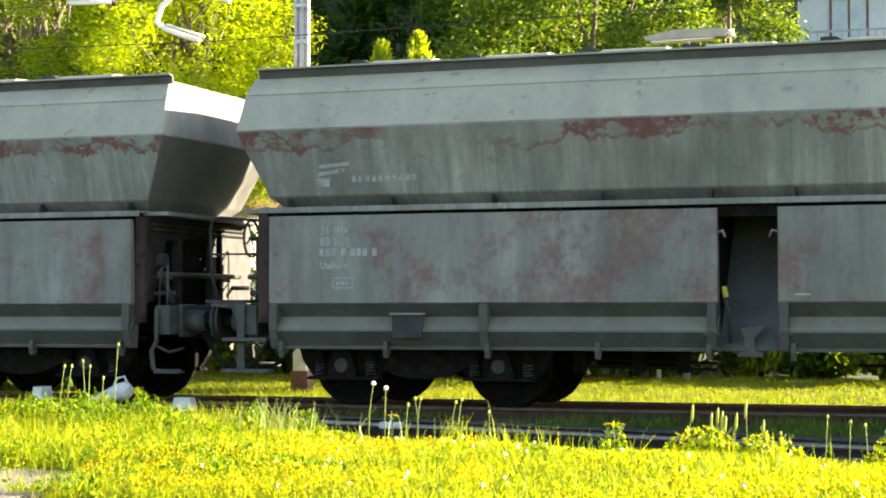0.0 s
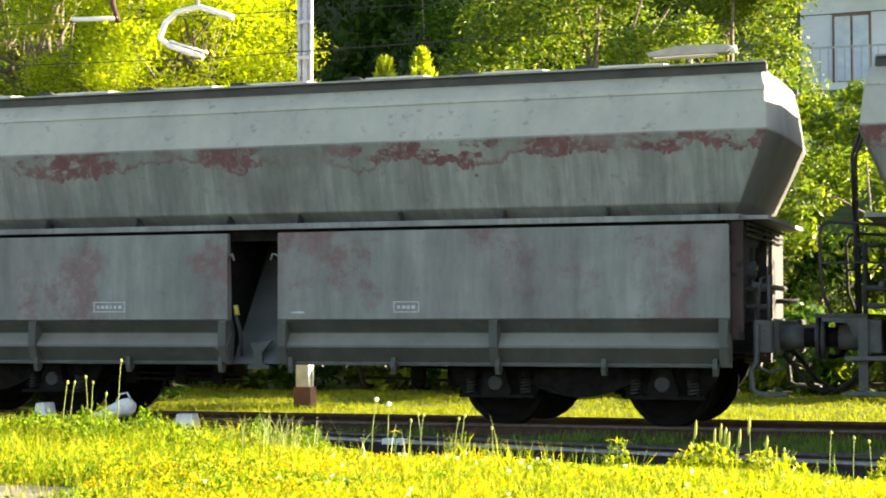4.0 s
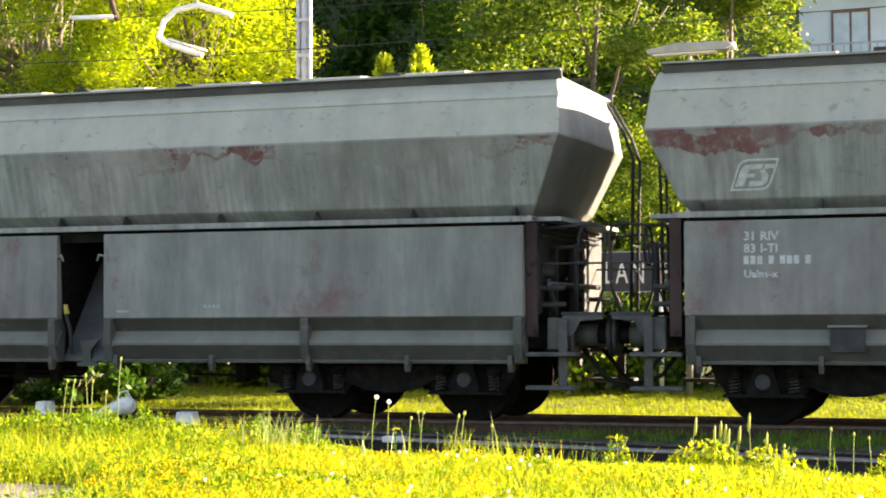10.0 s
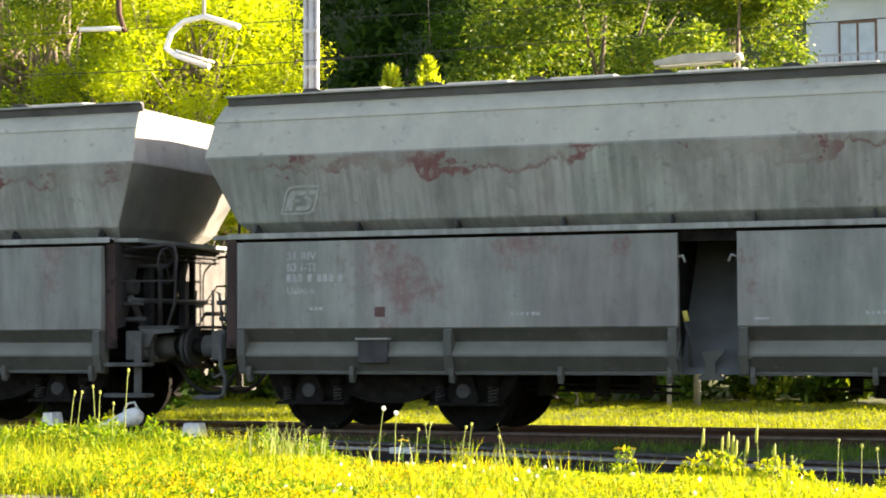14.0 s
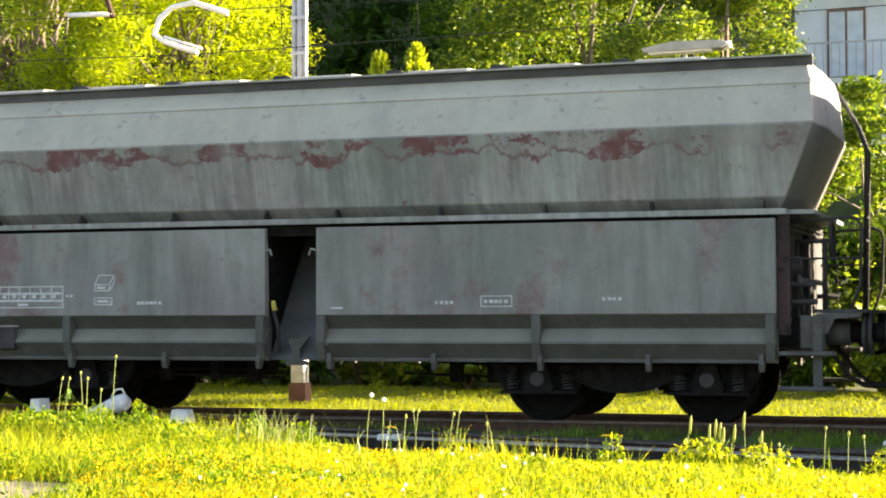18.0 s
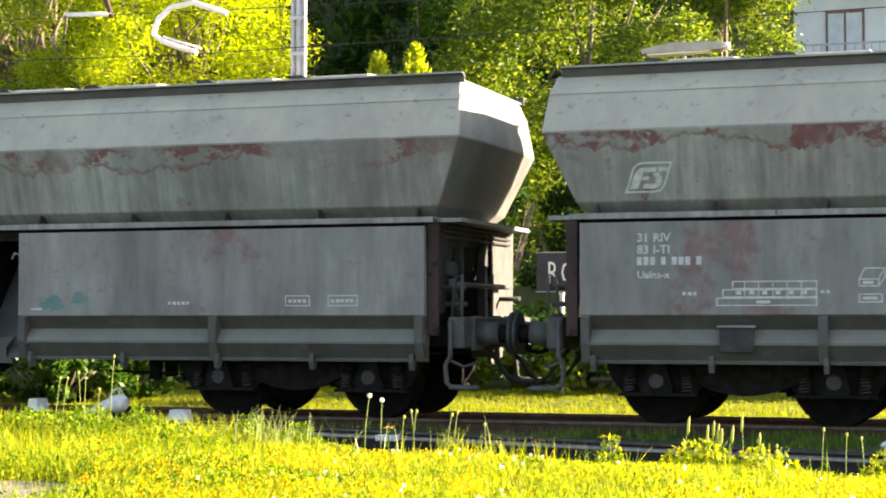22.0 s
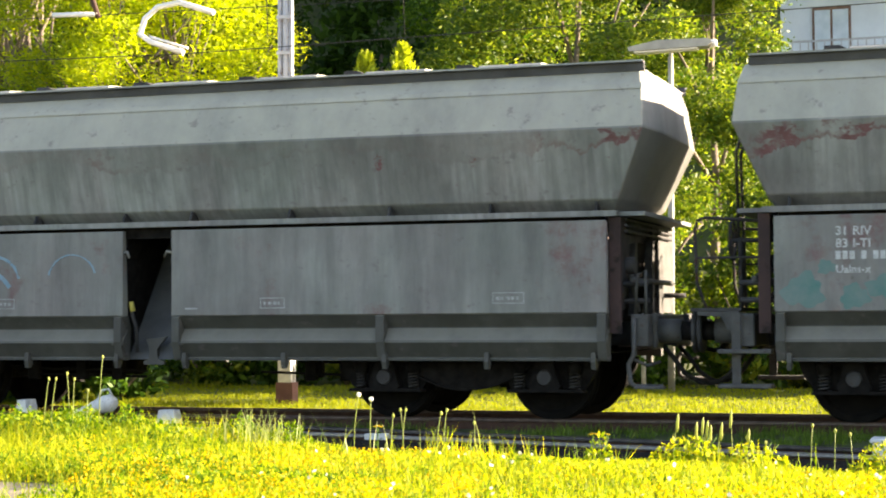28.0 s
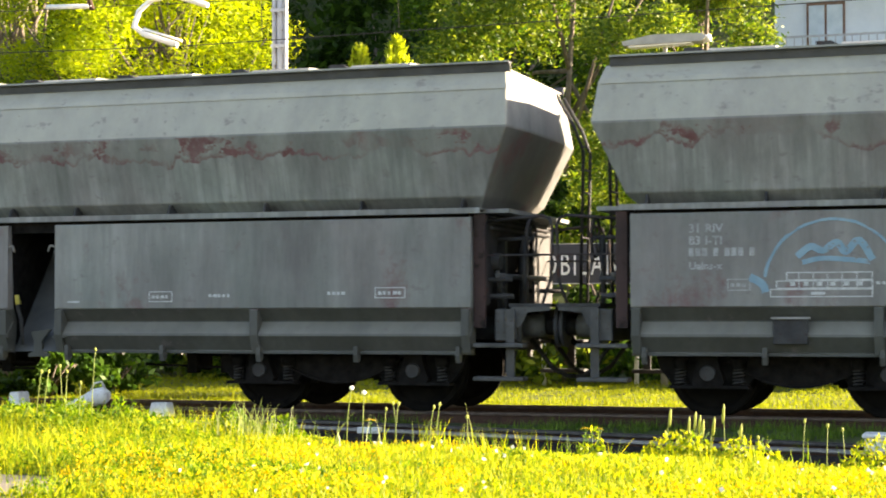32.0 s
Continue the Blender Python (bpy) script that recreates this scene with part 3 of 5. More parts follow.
                part("stirrup_brace", tube(bmn(), [(e * 5.46, s * 1.30, 0.74), (e * 5.62, s * 1.26, 0.66), (e * 5.72, s * 1.1, 0.70)], 0.018), GREYSTEEL, st)
            hs = part("brake_hose", tube(bmn(), [(e * 5.62, s * 0.42, 0.86), (e * 5.74, s * 0.44, 0.72), (e * 5.86, s * 0.42, 0.55), (e * 6.0, s * 0.36, 0.46), (e * 6.09, s * 0.30, 0.45)], 0.026), RUBBER, w)
            part("hose_cock", cyl(bmn(), (e * 5.56, s * 0.42, 0.88), (e * 5.64, s * 0.42, 0.86), 0.04), STEEL, hs)
        part("coupling_hook", tube(bmn(), [(e * 5.6, 0, 1.0), (e * 5.8, 0, 0.99), (e * 5.92, 0, 1.04), (e * 5.97, 0, 0.96), (e * 5.9, 0, 0.9)], 0.045), BOGIE, w)
        part("screw_link", tube(bmn(), [(e * 5.9, -0.06, 0.96), (e * 6.0, -0.05, 0.82), (e * 6.086, 0, 0.80), (e * 6.0, 0.05, 0.82), (e * 5.9, 0.06, 0.96)], 0.025), BOGIE, w)
    if brake_end:
        e = brake_end
        pf = part("brake_platform", box(bmn(), e * 5.86 - 0.26, e * 5.86 + 0.26, -1.25, 1.25, 1.225, 1.26), STEEL, w, "brake platform with tubular railing")
        for y in (-1.22, 1.22):
            part("railing", tube(bmn(), [(e * 5.36, y, 2.15), (e * 5.96, y, 2.20), (e * 6.04, y, 2.17), (e * 6.07, y, 2.08), (e * 6.05, y, 1.52), (e * 5.96, y, 1.26)], 0.018), ENDPLATE, pf)
            part("rail_bar", cyl(bmn(), (e * 5.36, y, 1.78), (e * 6.06, y, 1.78), 0.013, None, 6), ENDPLATE, pf)
        part("tool_box", box(bmn(), e * 5.62 - 0.13, e * 5.62 + 0.13, -0.95, -0.55, 0.92, 1.18, 0.015), BOGIE, pf)
        for s in (-1, 1):
            part("bracket_plate", prism(bmn(), [(e * 5.62, 1.222), (e * 6.05, 1.222), (e * 6.05, 1.185), (e * 5.80, 1.165), (e * 5.73, 1.02), (e * 5.62, 0.98)], s * 1.24 - 0.01, s * 1.24 + 0.01, "y"), GREYSTEEL, pf, "grey bracket plate under the platform")
        ring = [(e * 5.74, -0.84 + 0.21 * math.cos(k * math.pi / 9), 1.97 + 0.21 * math.sin(k * math.pi / 9)) for k in range(19)]
        wheel = part("brake_wheel", tube(bmn(), ring, 0.016, 6), ENDPLATE, pf, "dark hand brake wheel")
        for k in range(4):
            a = k * math.pi / 2 + 0.4
            part("spoke", cyl(bmn(), (e * 5.74, -0.84, 1.97), (e * 5.74, -0.84 + 0.2 * math.cos(a), 1.97 + 0.2 * math.sin(a)), 0.010, None, 6), ENDPLATE, wheel)
        part("brake_spindle", cyl(bmn(), (e * 5.32, -0.84, 1.97), (e * 5.77, -0.84, 1.97), 0.022, None, 8), STEEL, pf)
        part("brake_column", cyl(bmn(), (e * 5.66, -0.84, 1.26), (e * 5.66, -0.84, 2.0), 0.028, None, 8), STEEL, pf)
        # ladder up the end to the roof
        ld = part("ladder", tube(bmn(), [(e * 5.90, 0.72, 1.26), (e * 5.94, 0.72, 3.05), (e * 5.84, 0.72, 3.34), (e * 5.62, 0.72, 3.74)], 0.02), STEEL, w)
        part("ladder_rail", tube(bmn(), [(e * 5.90, 1.06, 1.26), (e * 5.94, 1.06, 3.05), (e * 5.84, 1.06, 3.34), (e * 5.62, 1.06, 3.74)], 0.02), STEEL, ld)
        for i in range(7):
            z = 1.5 + i * 0.27
            part("rung", cyl(bmn(), (e * 5.925, 0.72, z), (e * 5.925, 1.06, z), 0.012, None, 6), STEEL, ld)
    # grab loop on the other end
    g = -brake_end if brake_end else 1
    part("grab_rail", tube(bmn(), [(g * 5.5, -1.27, 1.2), (g * 5.54, -1.3, 1.62), (g * 5.62, -1.3, 1.66), (g * 5.62, -1.3, 1.2)], 0.016), GREYSTEEL, w)
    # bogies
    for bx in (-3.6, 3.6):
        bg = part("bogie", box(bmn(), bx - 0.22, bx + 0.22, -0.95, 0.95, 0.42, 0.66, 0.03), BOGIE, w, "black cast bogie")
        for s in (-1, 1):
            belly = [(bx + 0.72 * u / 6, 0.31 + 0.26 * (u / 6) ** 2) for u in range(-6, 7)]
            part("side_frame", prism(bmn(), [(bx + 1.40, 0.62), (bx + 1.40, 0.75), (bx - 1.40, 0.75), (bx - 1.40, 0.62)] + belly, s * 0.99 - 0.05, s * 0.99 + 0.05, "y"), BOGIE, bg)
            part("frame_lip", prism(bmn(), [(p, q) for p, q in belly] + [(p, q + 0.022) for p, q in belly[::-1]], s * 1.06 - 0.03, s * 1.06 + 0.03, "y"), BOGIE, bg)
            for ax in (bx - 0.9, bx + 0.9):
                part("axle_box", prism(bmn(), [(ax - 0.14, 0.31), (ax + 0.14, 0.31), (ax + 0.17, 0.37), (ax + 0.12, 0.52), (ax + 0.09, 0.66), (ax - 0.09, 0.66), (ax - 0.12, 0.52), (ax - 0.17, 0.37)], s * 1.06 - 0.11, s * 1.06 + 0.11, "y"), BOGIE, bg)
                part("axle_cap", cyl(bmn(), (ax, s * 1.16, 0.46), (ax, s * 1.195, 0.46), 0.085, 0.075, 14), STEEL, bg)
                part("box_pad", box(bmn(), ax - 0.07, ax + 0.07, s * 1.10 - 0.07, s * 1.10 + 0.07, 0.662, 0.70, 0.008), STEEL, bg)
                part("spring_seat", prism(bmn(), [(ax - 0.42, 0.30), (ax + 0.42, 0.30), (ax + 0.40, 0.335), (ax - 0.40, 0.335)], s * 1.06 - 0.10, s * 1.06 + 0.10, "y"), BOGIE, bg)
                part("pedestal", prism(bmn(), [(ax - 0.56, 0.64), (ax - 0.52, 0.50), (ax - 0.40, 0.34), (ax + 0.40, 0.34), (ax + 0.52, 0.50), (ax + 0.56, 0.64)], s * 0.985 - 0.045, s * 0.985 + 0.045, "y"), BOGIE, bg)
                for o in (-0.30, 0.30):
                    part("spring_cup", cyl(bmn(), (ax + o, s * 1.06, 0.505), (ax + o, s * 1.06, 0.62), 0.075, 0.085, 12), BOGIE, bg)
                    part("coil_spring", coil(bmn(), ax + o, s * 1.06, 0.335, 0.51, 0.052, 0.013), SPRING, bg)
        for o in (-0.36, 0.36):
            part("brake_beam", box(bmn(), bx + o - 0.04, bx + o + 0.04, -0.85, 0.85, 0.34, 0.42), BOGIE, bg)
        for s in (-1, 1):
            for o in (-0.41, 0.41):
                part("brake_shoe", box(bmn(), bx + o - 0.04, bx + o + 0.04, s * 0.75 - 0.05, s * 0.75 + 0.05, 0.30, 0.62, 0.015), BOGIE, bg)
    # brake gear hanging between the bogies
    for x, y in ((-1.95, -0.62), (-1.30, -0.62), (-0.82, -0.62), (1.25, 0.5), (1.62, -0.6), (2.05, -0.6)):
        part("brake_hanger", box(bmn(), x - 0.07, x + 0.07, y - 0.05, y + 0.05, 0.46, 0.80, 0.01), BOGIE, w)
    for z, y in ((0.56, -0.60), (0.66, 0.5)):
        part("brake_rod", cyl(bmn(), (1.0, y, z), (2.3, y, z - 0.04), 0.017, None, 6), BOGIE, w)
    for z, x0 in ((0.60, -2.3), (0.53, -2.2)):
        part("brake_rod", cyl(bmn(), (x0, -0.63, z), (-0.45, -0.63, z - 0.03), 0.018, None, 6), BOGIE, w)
    # added black sheet, standing in for the shade between the sills
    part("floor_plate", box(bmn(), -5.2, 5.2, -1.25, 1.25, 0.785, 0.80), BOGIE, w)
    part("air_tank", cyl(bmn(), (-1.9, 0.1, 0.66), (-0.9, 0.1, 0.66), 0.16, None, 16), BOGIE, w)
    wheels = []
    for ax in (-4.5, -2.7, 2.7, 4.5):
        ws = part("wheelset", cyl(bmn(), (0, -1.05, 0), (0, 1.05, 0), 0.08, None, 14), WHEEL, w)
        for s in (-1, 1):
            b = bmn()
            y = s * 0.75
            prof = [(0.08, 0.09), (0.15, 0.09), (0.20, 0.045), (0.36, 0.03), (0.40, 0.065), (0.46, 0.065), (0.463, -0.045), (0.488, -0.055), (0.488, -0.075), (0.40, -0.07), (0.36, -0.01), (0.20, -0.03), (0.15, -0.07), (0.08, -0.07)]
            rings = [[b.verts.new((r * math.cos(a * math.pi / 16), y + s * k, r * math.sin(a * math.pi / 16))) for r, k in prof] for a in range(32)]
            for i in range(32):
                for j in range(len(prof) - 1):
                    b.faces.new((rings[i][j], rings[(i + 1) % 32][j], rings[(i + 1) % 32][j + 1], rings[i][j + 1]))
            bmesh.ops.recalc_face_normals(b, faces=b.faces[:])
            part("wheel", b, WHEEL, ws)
        wheels.append((ws, ax))
    # plate box and stencils
    # dark steel puts the shade of the holder's recess into its colour
    pl = part("plate_holder", box(bmn(), -3.79, -3.45, -1.505, -1.44, 0.835, 1.09, 0.006), STEEL, w, "sheet-metal placard holder, coloured dark for its shaded recess")
    part("holder_lip", box(bmn(), -3.81, -3.43, -1.53, -1.44, 1.09, 1.112), low, pl)
    marks(w, pl)
    # all parts but the wheels take the wagon's true length and height
    for ob in w.children_recursive:
        if ob.name.split(".")[0] not in ("wheelset", "wheel"):
            low_down = "bogie" in (ob.name.split(".")[0], ob.parent.name.split(".")[0])
            ob.data.transform(pose(0, 0, RAIL_TOP if low_down else 0) @ Matrix.Diagonal((1.0113, 1.0, 0.993, 1.0)))
    return w, wheels


def slab(bm, x0, x1, z0, z1, y0=-1.4905, y1=-1.478):
    return box(bm, x0, x1, y0, y1, z0, z1)


def outline(bm, x0, x1, z0, z1, t=0.014):
    for a, b, c, d in ((x0, x1, z0, z0 + t), (x0, x1, z1 - t, z1), (x0, x0 + t, z0 + t, z1 - t), (x1 - t, x1, z0 + t, z1 - t)):
        slab(bm, a, b, c, d)
    return bm


def lettering(text, size, m, material, parent, name="lettering", thick=0.002, center=False, label="", bold=0.012, gap=1.0):
    cu = bpy.data.curves.new(name, "FONT")
    cu.body, cu.size, cu.extrude, cu.resolution_u, cu.offset = text, size, thick, 2, size * bold
    cu.space_character = gap
    if center:
        cu.align_x = "CENTER"
    tmp = bpy.data.objects.new("tmp", cu)
    me = bpy.data.meshes.new_from_object(tmp)
    bpy.data.objects.remove(tmp)
    ob = new(name, me)
    me.materials.clear()
    me.materials.append(material)
    me.transform(m)
    ob.parent = parent
    if label:
        tagged(ob, label)
    return ob


def facet_y(z):
    return -(1.48 - (3.154 - z) / (3.154 - 2.42) * 0.23)


def on_facet(x, z):
    """The pose of a flat mark on the inward-sloping lower hopper side, its x along the wagon and its y up the sheet."""
    return pose(x, facet_y(z) - 0.004, z, 90 + 17.4)


def stamp(bm, m, pts, t=0.004):
    top = [bm.verts.new(m @ Vector((x, y, t))) for x, y in pts]
    low = [bm.verts.new(m @ Vector((x, y, -t))) for x, y in pts]
    n = len(pts)
    bm.faces.new(top)
    bm.faces.new(low[::-1])
    for i in range(n):
        bm.faces.new((top[i], low[i], low[(i + 1) % n], top[(i + 1) % n]))
    return bm


def marks_for(kind):
    INK = FADED if kind.get("faint") else WHITE

    def marks(w, pl):
        # running numbers
        for text, x, z, size in (("31", -4.63, 1.98, 0.125), ("RIV", -4.465, 1.98, 0.125), ("83", -4.63, 1.855, 0.125), ("I-TI", -4.465, 1.855, 0.125), ("Ualns-x", -4.63, 1.60, 0.11)):
            lettering(text, size, pose(x, -1.4885, z, 90), INK, w, "stencil", 0.003, bold=0.018)
        x = -4.63
        for n_, wide in ((3, 0.05), (1, 0.05), (3, 0.05), (1, 0.05)):
            for i in range(n_):
                part("digit_bar", slab(bmn(), x, x + wide, 1.735, 1.82), INK, w)
                x += wide + 0.018
            x += 0.045
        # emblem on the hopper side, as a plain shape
        m = on_facet(-4.55, 2.66)
        sl, strokes = 0.11, []
        if kind["emblem"] == "oval":
            o = [(-0.245, -0.165), (0.07, -0.165), (0.13, -0.15), (0.175, -0.10), (0.27, 0.165), (-0.05, 0.165), (-0.11, 0.145), (-0.15, 0.10)]
            i = [(0.012 + (q[0] - 0.012) * 0.90, q[1] * 0.88) for q in o]
            for k in range(8):
                strokes.append([o[k], o[(k + 1) % 8], i[(k + 1) % 8], i[k]])
            strokes.append([(-0.195, -0.12), (-0.105, -0.12), (-0.02, 0.105), (-0.07, 0.10), (-0.12, 0.06)])
            strokes.append([(-0.03, 0.055), (0.09, 0.06), (0.105, 0.105), (-0.016, 0.105)])
            strokes.append([(-0.065, -0.03), (0.01, -0.025), (0.02, 0.01), (-0.052, 0.005)])
            strokes.append([(-0.055, -0.12), (0.06, -0.12), (0.11, -0.105), (0.135, -0.07), (-0.04, -0.07)])
            strokes.append([(0.075, -0.066), (0.137, -0.066), (0.15, -0.01), (0.11, 0.055), (0.06, 0.04), (0.09, -0.01)])
            strokes.append([(0.115, 0.058), (0.21, 0.065), (0.225, 0.105), (0.125, 0.105)])
        elif kind["emblem"] == "bar":
            strokes.append([(-0.14, 0.10), (0.22, 0.13), (0.21, 0.09), (-0.15, 0.06)])
            strokes.append([(-0.15, 0.02), (0.12, 0.045), (0.10, 0.0), (-0.17, -0.025)])
            strokes.append([(-0.19, -0.06), (-0.02, -0.045), (-0.05, -0.15), (-0.15, -0.15)])
            strokes.append([(0.06, 0.05), (0.16, 0.06), (0.15, 0.02), (0.07, 0.01)])
            xx = 0.22
            for wide in (0.05, 0.05, 0.06, 0.05, 0.05, 0.06, 0.05, 0.05, 0.05, 0.05):
                strokes.append([(xx, -0.10), (xx + wide, -0.10), (xx + wide + 0.012, -0.03), (xx + 0.012, -0.03)])
                xx += wide + 0.025
        if strokes:
            for pts in strokes:
                part("emblem_stroke", stamp(bmn(), m, pts), INK, w)
        # load table, volume mark and small notes
        if kind["table"]:
            INK_ = INK if not kind.get("bold_table") else WHITE
            b = bmn()
            x0 = -3.82
            for r in range(3):
                outline(b, x0 + (0.16, 0.06, 0.0)[r], x0 + 1.0, 1.31 + 0.085 * (2 - r), 1.395 + 0.085 * (2 - r), 0.012)
            for i in range(5):
                slab(b, x0 + 0.28 + i * 0.14, x0 + 0.29 + i * 0.14, 1.40, 1.56, -1.4915)
            for i in range(6):
                slab(b, x0 + 0.20 + i * 0.13, x0 + 0.25 + i * 0.13, 1.425, 1.465, -1.4912)
            slab(b, x0 + 0.40, x0 + 0.54, 1.335, 1.365, -1.4912)
            slab(b, x0 + 1.03, x0 + 1.07, 1.435, 1.465)
            slab(b, x0 + 1.09, x0 + 1.12, 1.435, 1.465)
            part("load_table", b, INK_, w)
            part("volume_mark", outline(bmn(), -2.42, -2.22, 1.50, 1.58, 0.012), INK, w)
            m2 = pose(0, -1.487, 0, 90)
            for p in (((-2.42, 1.58), (-2.36, 1.69), (-2.348, 1.69), (-2.406, 1.58)), ((-2.36, 1.678), (-2.16, 1.678), (-2.16, 1.69), (-2.36, 1.69)),
                      ((-2.232, 1.58), (-2.172, 1.69), (-2.16, 1.69), (-2.22, 1.58)), ((-2.22, 1.50), (-2.16, 1.60), (-2.16, 1.69), (-2.172, 1.69), (-2.172, 1.604), (-2.22, 1.52))):
                part("mark_stroke", stamp(bmn(), m2, p), INK, w)
            part("digit_bar", slab(bmn(), -2.38, -2.28, 1.525, 1.555), INK, w)
            part("note_border", outline(bmn(), -2.42, -2.19, 1.34, 1.43, 0.012), INK, w)
            part("digit_bar", slab(bmn(), -2.38, -2.24, 1.37, 1.40), INK, w)
        rnd = random.Random(kind["seed"])
        for x, z, n_ in ((-1.95, 1.345, 6), (1.55, 1.33, 4), (2.3, 1.34, 5), (3.6, 1.36, 4), (4.1, 1.36, 5), (-4.3, 1.42, 3)):
            if rnd.random() < kind["notes"]:
                x += rnd.uniform(-0.15, 0.15)
                for i in range(n_):
                    part("note_bar", slab(bmn(), x + i * 0.055, x + i * 0.055 + rnd.uniform(0.025, 0.045), z, z + 0.035), INK, w)
                if rnd.random() < 0.4:
                    part("note_border", outline(bmn(), x - 0.04, x + n_ * 0.055 + 0.03, z - 0.04, z + 0.08, 0.01), INK, w)
        part("stencil_note", slab(bmn(), 0.47, 0.62, 1.285, 1.305), INK, w)
        if kind["seed"] == 4:
            part("red_patch", slab(bmn(), -3.60, -3.48, 1.34, 1.45), DARKRED, w, "small dull red paint patch")
        if kind.get("graffiti"):
            kind["graffiti"](w)
    return marks


def ribbon(bm, edge_a, edge_b, t):
    """One connected painted band between two lines on the door sheet."""
    m = pose(0, -1.4875, 0, 90)
    rows = [[bm.verts.new(m @ Vector((*p, h))) for p, h in ((a, -t), (a, t), (b_, t), (b_, -t))] for a, b_ in zip(edge_a, edge_b)]
    for r0, r1 in zip(rows, rows[1:]):
        for k in range(4):
            bm.faces.new((r0[k], r0[(k + 1) % 4], r1[(k + 1) % 4], r1[k]))
    bm.faces.new(rows[0][::-1])
    bm.faces.new(rows[-1])
    bmesh.ops.recalc_face_normals(bm, faces=bm.faces[:])
    return bm


def arc_band(bm, cx, cz, r, t, a0, a1, n=22):
    ang = [a0 + (a1 - a0) * k / n for k in range(n + 1)]
    rnd = random.Random(int(cx * 100))
    wide = [t * rnd.uniform(0.6, 1.3) for _ in ang]
    return ribbon(bm, [(cx + r * math.cos(a), cz + r * math.sin(a)) for a in ang], [(cx + (r + w_) * math.cos(a), cz + (r + w_) * math.sin(a)) for a, w_ in zip(ang, wide)], 0.0040)


def stroke(bm, pts, wide, t=0.0045):
    """A brush line across the door sheet, smoothed through its points."""
    p = [Vector(q) for q in pts]
    fine = []
    for i in range(len(p) - 1):
        a, b_, c, d = p[max(i - 1, 0)], p[i], p[i + 1], p[min(i + 2, len(p) - 1)]
        for k in range(5):
            u = k / 5
            fine.append(0.5 * ((2 * b_) + (c - a) * u + (2 * a - 5 * b_ + 4 * c - d) * u * u + (3 * b_ - a - 3 * c + d) * u ** 3))
    fine.append(p[-1])
    left, right = [], []
    for i, q in enumerate(fine):
        way = (fine[min(i + 1, len(fine) - 1)] - fine[max(i - 1, 0)]).normalized()
        side = Vector((-way.y, way.x)) * wide / 2
        left.append(tuple(q - side))
        right.append(tuple(q + side))
    return ribbon(bm, left, right, t)


def graffiti_blue(w):
    def at(*pts):
        return [(-5.20 + (x - 75) * 0.00348, 2.19 - (y - 48) * 0.00312) for x, y in pts]
    for line in (((485, 195), (480, 150), (510, 120), (560, 110), (585, 135), (575, 175), (545, 205), (510, 225)),
                 ((590, 110), (640, 105), (680, 120), (690, 170), (640, 200), (600, 240), (590, 190), (630, 180)),
                 ((690, 180), (685, 120), (730, 85), (770, 85)),
                 ((690, 180), (720, 205), (765, 185), (790, 210), (830, 175), (870, 175), (885, 205), (860, 240), (800, 240), (740, 250)),
                 ((1050, 290), (1045, 170), (1075, 150), (1120, 150), (1125, 180)),
                 ((1180, 125), (1240, 120), (1275, 150), (1245, 185), (1230, 215), (1260, 260), (1240, 300), (1190, 290))):
        part("spray_line", stroke(bmn(), at(*line), 0.036), BLUE, w, "bright blue spray line")
    for pts, wide, t in ((((1150, 120), (1155, 210), (1158, 310)), 0.10, 0.005), (((895, 300), (905, 260), (935, 235), (965, 245), (950, 290)), 0.09, 0.005), (((1070, 300), (1120, 320), (1180, 310)), 0.07, 0.0055)):
        part("spray_line", stroke(bmn(), at(*pts), wide, t), BLUE, w, "bright blue spray line")
    rnd = random.Random(5)
    m = pose(0, -1.487, 0, 90)
    for i, (x, z, wide, tall) in enumerate(((-4.95, 1.42, 0.20, 0.17), (-4.72, 1.66, 0.09, 0.07), (-4.45, 1.36, 0.14, 0.12), (-4.12, 1.46, 0.20, 0.14), (-3.85, 1.40, 0.10, 0.10), (-0.75, 1.50, 0.16, 0.12), (0.75, 1.36, 0.15, 0.08), (1.1, 1.42, 0.10, 0.07))):
        b = bmn()
        f1, f2 = rnd.uniform(0, 6.28), rnd.uniform(0, 6.28)
        ring = [6.2832 * k / 30 for k in range(30)]
        rough = [1 + 0.16 * math.sin(3 * a + f1) + 0.12 * math.sin(7 * a + f2) + rnd.uniform(-0.05, 0.05) for a in ring]
        stamp(b, m, [(x + wide * q * math.cos(a), z + tall * q * math.sin(a)) for a, q in zip(ring, rough)], 0.003 + i * 0.0002)
        part("spray_patch", b, TEAL, w, "faded teal spray patch")


def graffiti_arcs(w):
    label = "faint pale blue spray arc"
    for cx, cz, r, t, a0, a1 in ((-3.2, 1.42, 0.66, 0.03, 0.45, 3.0), (-1.95, 1.60, 0.30, 0.03, 0.2, 2.9), (-0.95, 1.62, 0.30, 0.018, 0.3, 2.9)):
        part("spray_arc", arc_band(bmn(), cx, cz, r, t, a0, a1), PALEBLUE, w, label)
    for pts, wide, t in (([(-3.55, 1.72), (-3.42, 1.82), (-3.3, 1.78), (-3.16, 1.86), (-3.08, 1.76), (-2.95, 1.88), (-2.82, 1.68)], 0.07, 0.005),
                         ([(-3.5, 1.66), (-3.3, 1.70), (-3.0, 1.68), (-2.84, 1.66)], 0.05, 0.0055),
                         ([(-2.15, 1.62), (-2.0, 1.74), (-1.85, 1.66), (-1.76, 1.56)], 0.05, 0.005),
                         ([(-4.02, 1.52), (-3.9, 1.45), (-3.86, 1.36)], 0.08, 0.005)):
        part("spray_arc", stroke(bmn(), pts, wide, t), PALEBLUE, w, label)


